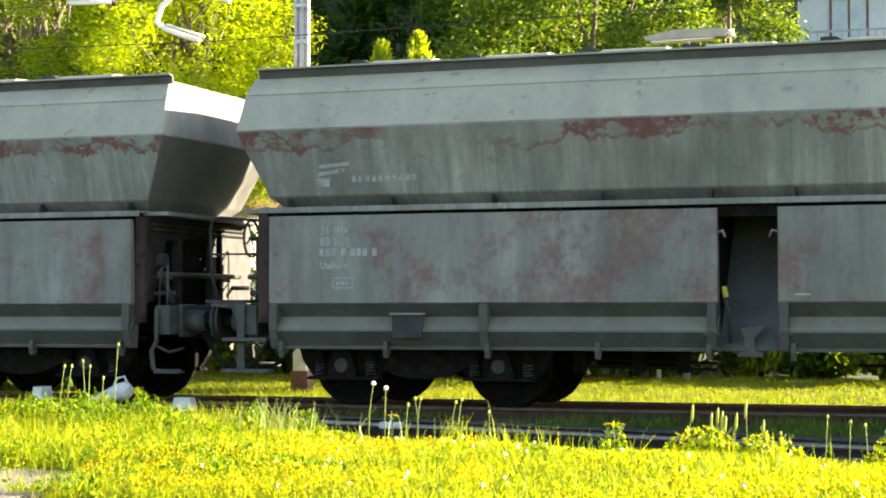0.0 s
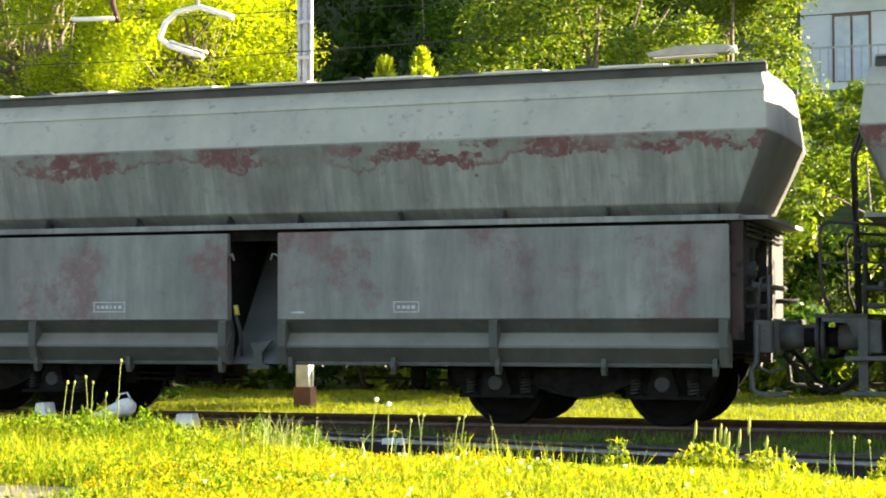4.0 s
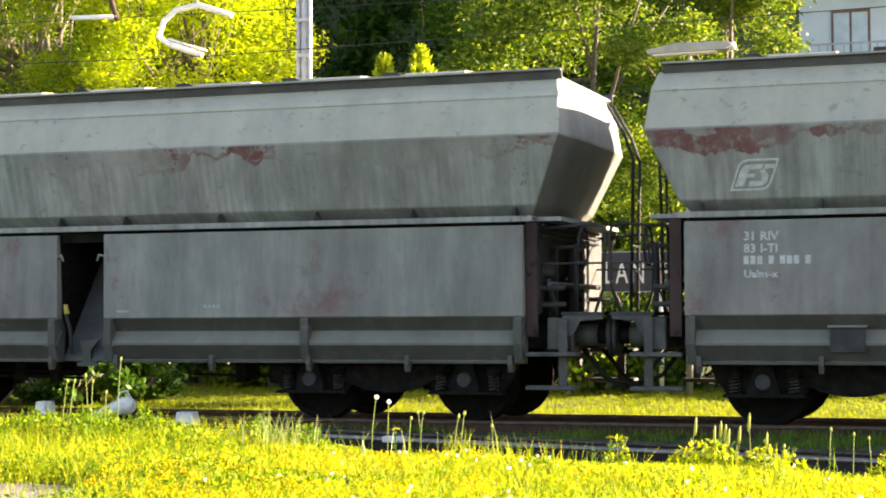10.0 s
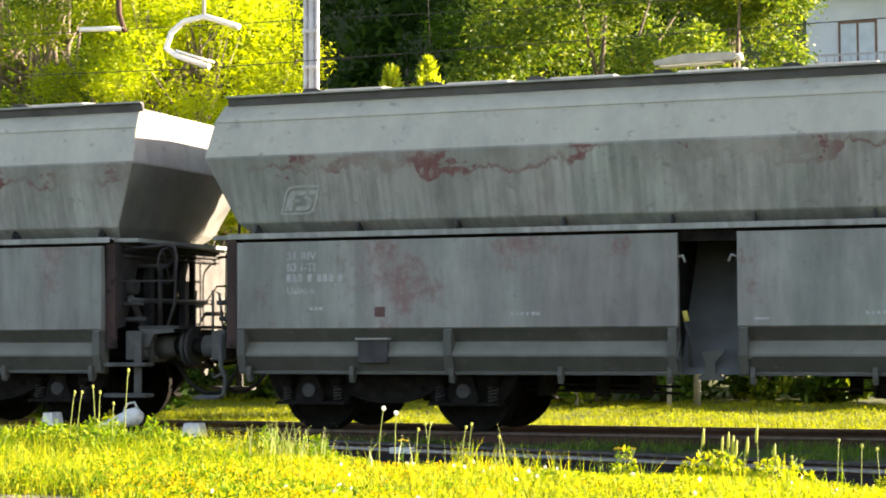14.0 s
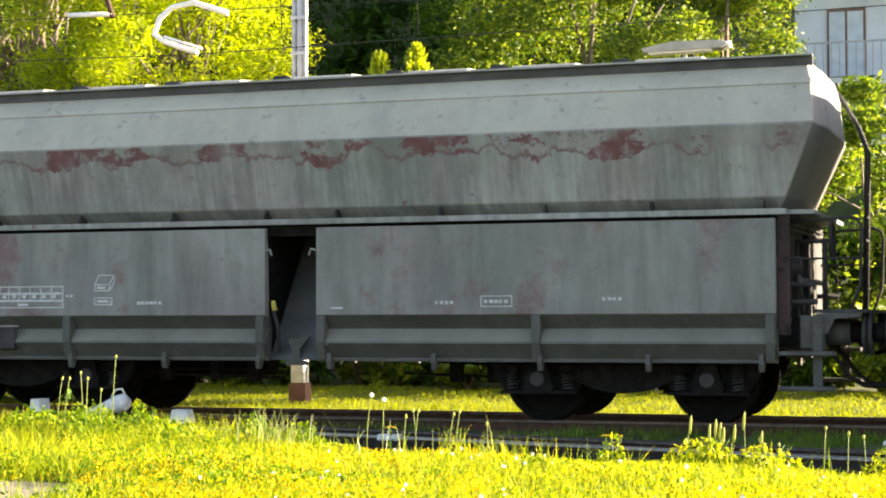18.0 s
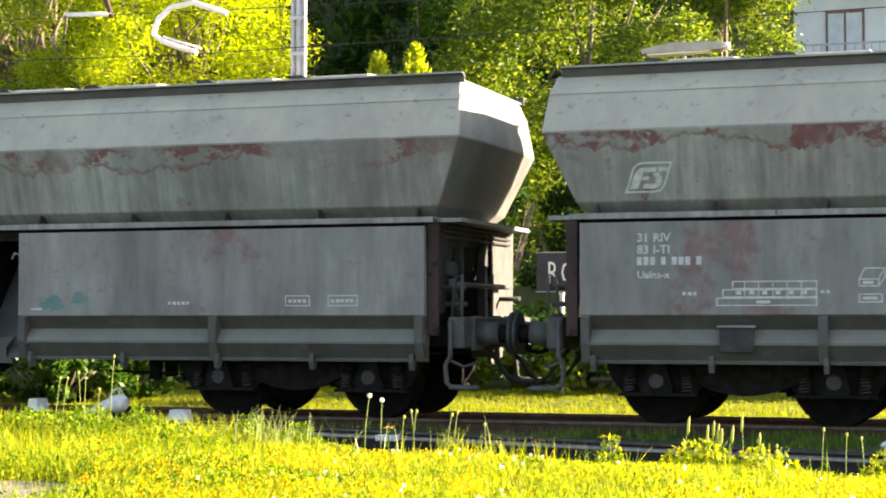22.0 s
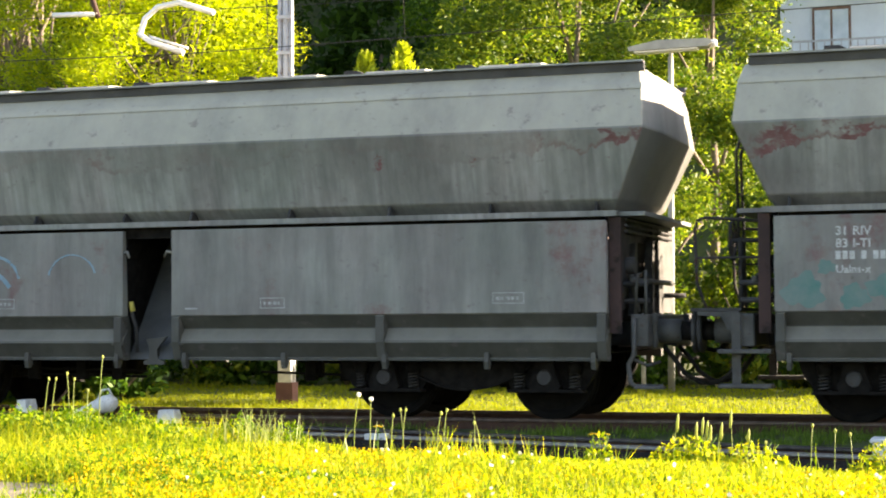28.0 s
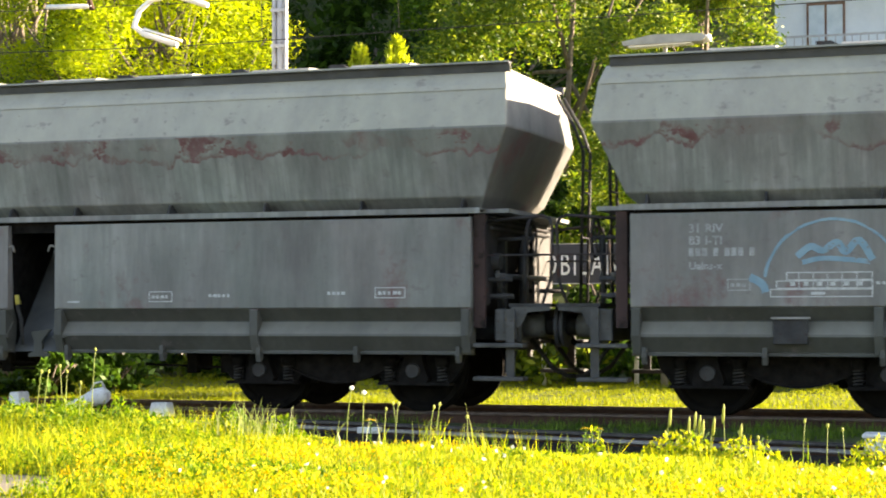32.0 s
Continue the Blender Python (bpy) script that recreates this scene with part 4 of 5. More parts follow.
KINDS = (
    dict(seed=2, emblem="bar", table=False, notes=0.5, brake=-1, bare=0.9, faint=True),
    dict(seed=3, emblem="oval", table=False, notes=0.4, brake=-1, bare=1.1),
    dict(seed=4, emblem="oval", table=False, notes=0.5, brake=1, bare=0.6, faint=True),
    dict(seed=5, emblem="oval", table=True, notes=0.8, brake=1, bare=0.8),
    dict(seed=6, emblem="", table=True, notes=0.6, brake=-1, bare=0.6, graffiti=graffiti_blue),
    dict(seed=7, emblem="", table=True, notes=0.6, brake=-1, bare=0.35, graffiti=graffiti_arcs, faint=True, bold_table=True),
    dict(seed=8, emblem="oval", table=False, notes=0.9, brake=1, bare=0.6),
)
TRAIN = []
for k, kind in enumerate(KINDS):
    wagon, wheelsets = build_wagon(kind["seed"], kind["brake"], marks_for(kind), kind["bare"])
    TRAIN.append((wagon, wheelsets, k + 2))

# ---- track ----
def rise(y):
    """The land climbs gently from the meadow, across the track, towards the hill."""
    return 0.055 + 0.038 * y


HEAD = [(-0.030, -0.040), (0.030, -0.040), (0.036, -0.030), (0.034, -0.006), (0.028, 0.0), (-0.028, 0.0), (-0.034, -0.006), (-0.036, -0.030)]
WEB = [(-0.012, -0.140), (0.012, -0.140), (0.009, -0.041), (-0.009, -0.041)]
FOOT = [(-0.065, -0.160), (0.065, -0.160), (0.065, -0.148), (0.013, -0.135), (-0.013, -0.135), (-0.065, -0.148)]


def rail(p0, p1, head, label):
    """A rail with a foot, a web and a head, from one point of the ground to another."""
    a, b = Vector(p0), Vector(p1)
    way = (b - a).normalized()
    out = Vector((-way.y, way.x, 0))
    ob = thing("rail", label, "rail", "rails of the station tracks")
    for name, pts, material in (("head", HEAD, head), ("web", WEB, RUSTY), ("foot", FOOT, RUSTY)):
        bm = bmn()
        r0 = [bm.verts.new(a + out * u + Vector((0, 0, z))) for u, z in pts]
        r1 = [bm.verts.new(b + out * u + Vector((0, 0, z))) for u, z in pts]
        n = len(pts)
        for i in range(n):
            bm.faces.new((r0[i], r0[(i + 1) % n], r1[(i + 1) % n], r1[i]))
        bm.faces.new(r0[::-1])
        bm.faces.new(r1)
        bmesh.ops.recalc_face_normals(bm, faces=bm.faces[:])
        part(name, bm, material, ob)
    length = (b - a).length
    for i in range(int(min(length, 24) / 0.62)):
        c = a + way * (max(0.0, length / 2 - 18) + i * 0.62)
        if -15 < c.x < 3:
            bm = bmn()
            box(bm, -0.05, 0.05, -0.10, 0.10, -0.145, -0.125)
            ob_ = part("rail_clip", bm, RUSTY, ob)
            ob_.matrix_basis = Matrix.Translation(c) @ Matrix.Rotation(math.atan2(way.y, way.x), 4, "Z")
    return ob


rail((-75, -0.752, RAIL_TOP), (75, -0.752, RAIL_TOP), BROWNHEAD, "worn steel running rail with rusty web")
rail((-75, 0.752, RAIL_TOP), (75, 0.752, RAIL_TOP), BROWNHEAD, "worn steel running rail with rusty web")
rail((-10.2, -0.98, rise(-0.98)), (7.0, -4.56, rise(-4.56)), DULLHEAD, "dark siding rail half hidden in grass")
rail((-9.6, -1.62, rise(-1.62)), (7.0, -5.11, rise(-5.11)), HEADS, "siding rail with a bright worn head")

# dark cinder bed under the siding
way = Vector((17.2, -3.58)).normalized()
bm = bmn()
lo = [Vector((-11.6, -1.05)) + way * a + Vector((way.y, -way.x)) * b_ for a, b_ in ((1.2, -0.32), (19.5, -0.22), (19.5, 1.25), (1.2, 1.15))]
prism(bm, [(p.x, p.y) for p in lo], -0.40, -0.058, "z")
for v in bm.verts:
    v.co.z += rise(v.co.y)
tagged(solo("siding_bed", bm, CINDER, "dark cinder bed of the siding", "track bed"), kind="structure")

# sleepers
slp = mesh_from("sleeper", box(bmn(), -0.12, 0.12, -1.25, 1.25, -0.29, -0.157, 0.012))
slp.materials.append(SLEEPER)
for i in range(-32, 15):
    ob = new("sleeper", slp)
    ob.matrix_world = pose(i * 0.62 + random.uniform(-0.02, 0.02), random.uniform(-0.03, 0.03), RAIL_TOP + random.uniform(-0.01, 0.004), 0, 0, random.uniform(-1, 1))
    tagged(ob, "weathered dark timber sleeper under the rails", "sleeper", "sleepers")

# ---- ground ----
def ground_height(x, y):
    z = np.full_like(x, -0.20) + np.where(y > 0.8, rise(y) * np.clip((y - 0.8) / 0.8, 0, 1), 0) + np.where(y < -0.80, rise(y) * np.clip((-0.80 - y) / 0.12, 0, 1), 0)
    z = z + 0.02 * np.clip((y - 1.6) / 3, 0, 1)
    z = z + np.where(y < -0.80, 0.125 * np.clip((-0.80 - y) / 0.12, 0, 1) - 0.02 * np.clip((-2.6 - y) / 1.0, 0, 1) - 0.03 * np.clip((-5 - y) / 6, 0, 1), 0)
    z = z + np.where(y > 14, 0.42 * (y - 14) * np.clip((y - 14) / 12, 0, 1), 0)
    bank = np.clip((-7.5 - 0.23 * (x + 3.74) - y) / 0.6, 0, 1)
    z = z * (1 - bank) + bank * (0.25 + 0.022 * (y + 8.2))
    return z + 0.007 * np.sin(x * 1.7 + y * 0.9) + 0.005 * np.sin(x * 3.1 - y * 2.3)


def sheet(xs, ys):
    gx, gy = np.meshgrid(xs, ys)
    gz = ground_height(gx, gy)
    v = np.stack([gx, gy, gz], -1).reshape(-1, 3)
    nx = len(xs)
    f = [(j * nx + i, j * nx + i + 1, (j + 1) * nx + i + 1, (j + 1) * nx + i) for j in range(len(ys) - 1) for i in range(nx - 1)]
    return v.tolist(), f


gx = np.concatenate([[-900, -300, -120, -70, -45, -30], np.arange(-22, 9, 0.5), [12, 18, 30, 60, 120, 300, 900]])
gy = np.concatenate([[-900, -300, -100, -40, -25], np.arange(-18, -0.9, 0.4), [-0.97, -0.95, -0.82, -0.80], np.arange(-0.4, 16, 0.4), [18, 22, 28, 36, 48, 60, 80, 110, 150]])
v, f = sheet(gx, gy)
ground = new("ground", raw_mesh("ground", v, f, EARTH))
tagged(ground, "meadow soil rising to a wooded hillside", "ground", kind="structure")
bm = bmn()
prism(bm, [(-2.55, -0.30), (2.2, -0.30), (1.75, -0.150), (1.2, -0.09), (-1.05, -0.09), (-1.35, -0.15), (-2.2, -0.165)], -60, 60)
tagged(solo("track_bed", bm, BALLAST, "dirty earth and ballast track bed", "track bed"), kind="structure")


# ---- leaves and blades ----
rng = np.random.default_rng(11)


def edge_y(x):
    """Where the meadow ends towards the siding."""
    return -8.19 - 0.23 * (x + 3.74) + 0.24 * np.clip((-4.9 - x) / 1.02, 0, 1) + 0.08 * np.sin(x * 3.1) + 0.07 * np.sin(x * 7.8)


def rank(x, y):
    """The meadow grows taller towards the switch lever and shorter along the siding."""
    left = np.clip((-4.35 - x) / 1.22, 0, 1)
    inside = 0.35 + 0.65 * np.clip((edge_y(x) - y) / 1.02, 0, 1)
    return np.where(y > 0, 1.0, (0.78 + 0.47 * left) * (inside * (1 - left) + left))


def blades(n, xr, yr, h, wid, keep=None, lean=0.35):
    """Tapering bent blades; an array of quads."""
    x, y = rng.uniform(*xr, n), rng.uniform(*yr, n)
    if keep is not None:
        k = keep(x, y)
        x, y = x[k], y[k]
        n = len(x)
    z = ground_height(x, y)
    hh = (h[0] + (h[1] - h[0]) * rng.random(n) ** 1.6) * (rank(x, y) if keep is in_meadow else 1.0)
    a = rng.uniform(0, 2 * np.pi, n)
    side = np.stack([np.cos(a), np.sin(a), np.zeros(n)], 1) * (wid * (0.6 + 0.8 * rng.random(n)))[:, None]
    b = rng.uniform(0, 2 * np.pi, n)
    tilt = (rng.random(n) * lean)[:, None] * np.stack([np.cos(b), np.sin(b), np.zeros(n)], 1) * hh[:, None]
    p0 = np.stack([x, y, z - 0.02], 1)
    p1 = p0 + tilt * 0.35 + np.stack([np.zeros(n), np.zeros(n), hh * 0.55], 1)
    p2 = p0 + tilt + np.stack([np.zeros(n), np.zeros(n), hh], 1)
    q1 = np.stack([p0 - side, p0 + side, p1 + side * 0.8, p1 - side * 0.8], 1)
    q2 = np.stack([p1 - side * 0.8, p1 + side * 0.8, p2 + side * 0.12, p2 - side * 0.12], 1)
    m = np.empty((2 * n, 4, 3))
    m[0::2], m[1::2] = q1, q2
    return m


def tufts(name, quads, material, label, category):
    """Blades whose two quads share their middle edge, so that each blade is one island."""
    n = len(quads) // 2
    v = np.concatenate([quads[0::2], quads[1::2][:, 2:4]], 1).reshape(-1, 3)
    base = np.arange(n)[:, None] * 6
    f = np.concatenate([base + np.array([[0, 1, 2, 3]]), base + np.array([[3, 2, 4, 5]])], 1).reshape(-1, 4)
    me = bpy.data.meshes.new(name)
    me.vertices.add(len(v))
    me.vertices.foreach_set("co", v.astype(np.float32).ravel())
    me.loops.add(len(f) * 4)
    me.loops.foreach_set("vertex_index", f.astype(np.int32).ravel())
    me.polygons.add(len(f))
    me.polygons.foreach_set("loop_start", np.arange(0, len(f) * 4, 4, dtype=np.int32))
    me.polygons.foreach_set("loop_total", np.full(len(f), 4, dtype=np.int32))
    me.update(calc_edges=True)
    me.materials.append(material)
    return tagged(new(name, me), label, category, kind="stuff")


def lush(x, y):
    """Uneven growth over the meadow, 0 to 1."""
    return np.clip(0.5 + 0.22 * np.sin(x * 2.3 + 1.3 * np.sin(y * 1.9)) + 0.2 * np.sin(y * 3.1 + x * 0.8) + 0.16 * np.sin(x * 6.1 - y * 4.3) + 0.12 * np.sin(x * 11 + y * 9), 0, 1)


def in_meadow(x, y):
    path = (x < -4.96 + 0.14 * np.sin(y * 10)) & (y < -10.4 - 0.10 * np.sin(x * 7))
    return (y < edge_y(x)) & ~(path & (rng.random(len(x)) < 0.93))


def herbs(n, xr, yr, tall, size, keep):
    """A leafy undergrowth of small tilted leaves, denser and taller where the meadow is lush."""
    x, y = rng.uniform(*xr, n), rng.uniform(*yr, n)
    k = keep(x, y) & (rng.random(n) < 0.35 + 0.65 * lush(x, y))
    x, y = x[k], y[k]
    n = len(x)
    z = ground_height(x, y) + tall * rank(x, y) * (0.25 + 0.75 * lush(x, y)) * rng.random(n) ** 0.7
    p = np.stack([x, y, z], 1)
    u = rng.normal(size=(n, 3)) + np.array([0, 0, 1.0])
    u /= np.linalg.norm(u, axis=1)[:, None]
    w_ = np.cross(u, rng.normal(size=(n, 3)))
    w_ /= np.linalg.norm(w_, axis=1)[:, None]
    s = (size * (0.5 + rng.random(n)))[:, None]
    return np.stack([p - u * s, p + w_ * s * 0.32, p + u * s, p - w_ * s * 0.32], 1)


FIELD = ((-8.8, 0.7), (-11.6, -6.9))


def green_side(x, y):
    """Leafier growth by the lever and in a few patches."""
    return in_meadow(x, y) & (lush(x * 0.5 + 8, y * 0.7 + 2) + 0.7 * np.clip((-4.2 - x) / 1.3, 0, 1) > 0.62 + 0.2 * rng.random(len(x)))


tagged(new("meadow_herbs", quads_mesh("meadow_herbs", herbs(170000, *FIELD, 0.125, 0.0155, in_meadow), GRASS)), "low leafy herbs in the sunlit meadow", "herbs", kind="stuff")
tagged(new("meadow_herbs", quads_mesh("meadow_herbs", herbs(105000, *FIELD, 0.17, 0.0175, green_side), HERB)), "greener leafy patches in the meadow", "herbs", kind="stuff")
tufts("meadow_grass", blades(64000, *FIELD, (0.06, 0.205), 0.0026, in_meadow, 0.8), GRASS, "sunlit yellow-green meadow grass in front of the track", "grass")
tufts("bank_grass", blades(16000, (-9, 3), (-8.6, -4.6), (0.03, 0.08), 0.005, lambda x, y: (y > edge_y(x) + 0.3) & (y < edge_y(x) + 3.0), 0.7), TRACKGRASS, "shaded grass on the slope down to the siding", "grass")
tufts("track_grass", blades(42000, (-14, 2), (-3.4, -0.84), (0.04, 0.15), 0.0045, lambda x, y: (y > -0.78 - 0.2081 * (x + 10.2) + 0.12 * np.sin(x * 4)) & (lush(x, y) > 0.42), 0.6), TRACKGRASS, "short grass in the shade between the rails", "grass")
tufts("far_grass", blades(24000, (-24, 1), (1.25, 3.2), (0.04, 0.14), 0.006, None, 0.8), GRASSBACK, "sunlit grass beyond the track", "grass")
tufts("far_grass", blades(24000, (-24, 1), (3.2, 6.2), (0.03, 0.09), 0.006, None, 0.8), GRASSBACK, "short sunlit grass in front of the hedge", "grass")
tagged(new("far_herbs", quads_mesh("far_herbs", herbs(130000, (-24, 1), (1.25, 6.0), 0.10, 0.017, lambda x, y: y > 1.2), GRASSBACK)), "leafy herbs in the sunlit grass beyond the track", "herbs", kind="stuff")


def heads(n, xr, yr, zr, r, keep):
    """Small upturned flower heads: three crossing squares each."""
    x, y = rng.uniform(*xr, n), rng.uniform(*yr, n)
    k = keep(x, y)
    x, y = x[k], y[k]
    n = len(x)
    if n > 2000:                      # flowers grow in bunches
        pick = rng.integers(0, n // 14, n)
        x, y = x[pick] + 0.055 * rng.normal(size=n), y[pick] + 0.055 * rng.normal(size=n)
        k = in_meadow(x, y)
        x, y = x[k], y[k]
        n = len(x)
    c = np.stack([x, y, ground_height(x, y) + rng.uniform(*zr, n) * rank(x, y)], 1)
    out = []
    rr = r * (0.7 + 0.6 * rng.random(n))
    for _ in range(2):
        u = rng.normal(size=(n, 3))
        u /= np.linalg.norm(u, axis=1)[:, None]
        w_ = np.cross(u, rng.normal(size=(n, 3)))
        w_ /= np.linalg.norm(w_, axis=1)[:, None]
        out.append(np.stack([c - u * rr[:, None], c + w_ * rr[:, None], c + u * rr[:, None], c - w_ * rr[:, None]], 1))
    return np.concatenate(out)


tagged(new("buttercups", quads_mesh("buttercups", heads(19000, (-8.2, 0.7), (-11.6, -7.0), (0.06, 0.165), 0.0078, lambda x, y: in_meadow(x, y) & (lush(x * 0.55 + 3, y * 0.55) > 0.34 * rng.random(len(x)) + 0.36 + 0.36 * np.clip((-4.2 - x) / 1.2, 0, 1))), PETAL)), "yellow buttercups scattered in the meadow", "flowers", kind="stuff")
tufts("meadow_tussocks", blades(5200, (-8.6, 0.6), (-9.6, -7.6), (0.09, 0.25), 0.0032, lambda x, y: (y < edge_y(x) - 0.02) & (lush(x * 1.7 + 4, y * 0.8) > 0.62 + 0.1 * rng.random(len(x))), 0.8), GRASS, "taller grass tussocks along the meadow rim", "grass")
tagged(new("seed_heads", quads_mesh("seed_heads", heads(60, (-4.4, 0.6), (-11.6, -8.2), (0.11, 0.16), 0.013, in_meadow), FLUFF)), "white dandelion seed heads in the meadow", "flowers", kind="stuff")


def stalk(x, z, y, kind):
    """One tall stem standing out of the meadow, with its head."""
    base = float(ground_height(np.array([x]), np.array([y]))[0]) - 0.02
    rnd = random.Random(int(x * 1000))
    bend = rnd.uniform(-0.05, 0.03)
    label = dict(ear="pale grass ear on a tall stem", clock="white dandelion clock on a bent stem", plantain="plantain stalk with a narrow head", bloom="yellow flower on a leafy stem")[kind]
    ob = thing("wild_stalk", label, "wild plant", "tall stalks in the meadow")
    part("stem", tube(bmn(), [(x + bend, y, base), (x + bend * 0.8, y, base + (z - base) * 0.5), (x + bend * 0.3, y, base + (z - base) * 0.85), (x, y, z)], [0.0045, 0.004, 0.0033, 0.0028], 5), STRAW if kind != "bloom" else WEED, ob)
    if kind == "ear":
        part("ear", tube(bmn(), [(x - 0.004, y, z - 0.11), (x, y, z - 0.08), (x + 0.004, y, z - 0.02), (x + 0.007, y, z + 0.01)], [0.004, 0.0095, 0.0085, 0.0025], 7), EAR, ob)
    elif kind == "clock":
        b = bmn()
        bmesh.ops.create_icosphere(b, subdivisions=2, radius=0.0165, matrix=Matrix.Translation((x, y, z)))
        part("seed_clock", b, FLUFF, ob)
    elif kind == "plantain":
        part("head", tube(bmn(), [(x, y, z - 0.02), (x, y, z - 0.014), (x, y, z), (x, y, z + 0.008)], [0.003, 0.009, 0.009, 0.003], 7), EAR, ob)
    else:
        for k in range(6):
            a = k * 1.05
            b = bmn()
            c = Vector((x + 0.026 * math.cos(a), y + 0.026 * math.sin(a), z + 0.004 * (k % 3)))
            vs = [b.verts.new(c + Vector((0.0135 * math.cos(q * 1.0472), 0.0135 * math.sin(q * 1.0472), 0.004 * (q % 2)))) for q in range(6)]
            b.faces.new(vs)
            part("bloom", b, PETAL, ob)
        for k in range(7):
            a, h = k * 2.4, base + (z - base) * (0.25 + 0.1 * k)
            b = bmn()
            c = Vector((x, y, h))
            d = Vector((math.cos(a), math.sin(a), 0.4)) * 0.048
            s = Vector((-math.sin(a), math.cos(a), 0)) * 0.012
            b.faces.new([b.verts.new(p) for p in (c, c + d * 0.5 + s, c + d, c + d * 0.5 - s)])
            part("leaf", b, WEED, ob)


for x, z in ((-6.81, 0.74), (-6.75, 0.74), (-6.66, 0.78), (-6.6, 0.74), (-6.49, 0.66), (-6.37, 0.9)):
    stalk(x, z, -8.09, "plantain")
for x, z in ((-4.39, 0.64), (-4.3, 0.61)):
    stalk(x, z, -8.11, "clock")
for x, z in ((-4.11, 0.51), (-4.06, 0.55), (-4.02, 0.55), (-3.77, 0.53), (-3.73, 0.55), (-3.54, 0.47), (-1.74, 0.4), (-1.71, 0.37), (-1.62, 0.37), (-1.33, 0.48), (-1.19, 0.45), (-1.1, 0.43)):
    stalk(x, z, -8.19, "plantain")
for x, z in ((-2.18, 0.53), (-2.06, 0.48), (-2.02, 0.51), (-1.99, 0.49), (-1.97, 0.46), (-1.84, 0.56), (-1.9, 0.48), (-1.73, 0.44)):
    stalk(x, z, -8.19, "ear")
for x, z in ((-4.25, 0.42), (-2.75, 0.39), (-2.67, 0.39)):
    stalk(x, z, -8.12, "bloom")


def weed_clump(x, y, rad, tall, n, seed):
    ob = thing("weed_clump", "leafy green weed clump at the meadow edge", "weeds", "weed clumps")
    g = np.random.default_rng(seed)
    a, r = g.uniform(0, 6.283, n), rad * np.sqrt(g.random(n))
    px, py = x + r * np.cos(a), y + r * np.sin(a)
    p = np.stack([px, py, ground_height(px, py) + tall * g.random(n) * (1.1 - (r / rad) ** 2)], 1)
    u = g.normal(size=(n, 3)) + np.array([0, 0, 0.6])
    u /= np.linalg.norm(u, axis=1)[:, None]
    w_ = np.cross(u, g.normal(size=(n, 3)))
    w_ /= np.linalg.norm(w_, axis=1)[:, None]
    s = (0.020 * (0.5 + g.random(n)))[:, None]
    lv = new("leaves", quads_mesh("leaves", np.stack([p - u * s, p + w_ * s * 0.45, p + u * s, p - w_ * s * 0.45], 1), HERB if x < -4.1 else GRASS))
    lv.parent = ob
    for k in range(4):
        b = bmn()
        tube(b, [(x, y, 0.2), (x + rad * 0.5 * math.cos(k), y + rad * 0.5 * math.sin(k), 0.28 + tall * 0.7)], 0.004, 5)
        part("stem", b, WEED, ob)


for i, (x, y, rad, tall, n) in enumerate(((-2.04, -8.4, 0.29, 0.18, 1300), (-1.63, -8.53, 0.27, 0.14, 900), (-0.82, -8.77, 0.24, 0.20, 700), (-2.65, -8.33, 0.11, 0.18, 160),
                                          (-5.71, -8.23, 0.20, 0.10, 400), (-6.19, -8.09, 0.24, 0.30, 1100), (-6.66, -7.99, 0.31, 0.30, 1300), (-7.14, -7.99, 0.31, 0.27, 1200), (-7.62, -8.06, 0.31, 0.27, 1000),
                                          (-5.3, -8.09, 0.20, 0.23, 700), (-4.9, -8.12, 0.20, 0.19, 500), (-6.39, -8.53, 0.34, 0.27, 1200), (-7.21, -8.6, 0.34, 0.24, 1200), (-5.64, -8.6, 0.27, 0.20, 800))):
    weed_clump(x, y, rad, tall, n, i + 1)
tufts("edge_grass", blades(1000, (-5.7, -3.4), (-8.6, -8.1), (0.13, 0.36), 0.0045, lambda x, y: rng.random(len(x)) < 0.75 * np.exp(-((x + 5.02) / 0.20) ** 2) + 0.05, 0.7), STRAW, "tall pale grass blades at the meadow edge", "grass")
tufts("edge_grass", blades(420, (-3.6, 0.5), (-9.2, -8.1), (0.08, 0.21), 0.0035, lambda x, y: np.abs(y - edge_y(x)) < 0.2, 0.8), HERB, "tall pale grass blades at the meadow edge", "grass")


# ---- trees ----
def leaf_cloud(centres, radii, n, size, squash=0.8, shell=0.55, slim=0.45):
    """Leaves on uneven clumps: an array of pointed quads."""
    k = rng.integers(0, len(centres), n)
    d = rng.normal(size=(n, 3))
    d /= np.linalg.norm(d, axis=1)[:, None]
    r = radii[k] * (shell + (1 - shell) * rng.random(n)) * (1 + 0.18 * rng.normal(size=n))
    p = centres[k] + d * r[:, None] * np.array([1, 1, squash])
    u = rng.normal(size=(n, 3)) * np.array([1, 1, 0.55 if slim < 0.4 else 1.0]) + d * 0.4
    u /= np.linalg.norm(u, axis=1)[:, None]
    w_ = np.cross(u, rng.normal(size=(n, 3)))
    w_ /= np.linalg.norm(w_, axis=1)[:, None]
    s = (size * (0.6 + 0.8 * rng.random(n)))[:, None]
    return np.stack([p - u * s, p + w_ * s * slim, p + u * s, p - w_ * s * slim], 1)


def crown_points(cx, cy, z0, z1, rad, n, seed):
    g = np.random.default_rng(seed)
    t = g.random(n)
    a = g.uniform(0, 6.283, n)
    prof = np.sin(np.pi * np.clip(0.12 + 0.85 * t, 0, 1)) ** 0.7
    r = rad * prof * np.sqrt(g.random(n))
    c = np.stack([cx + r * np.cos(a), cy + r * np.sin(a), z0 + (z1 - z0) * t], 1)
    return c, rad * g.uniform(0.18, 0.34, n)


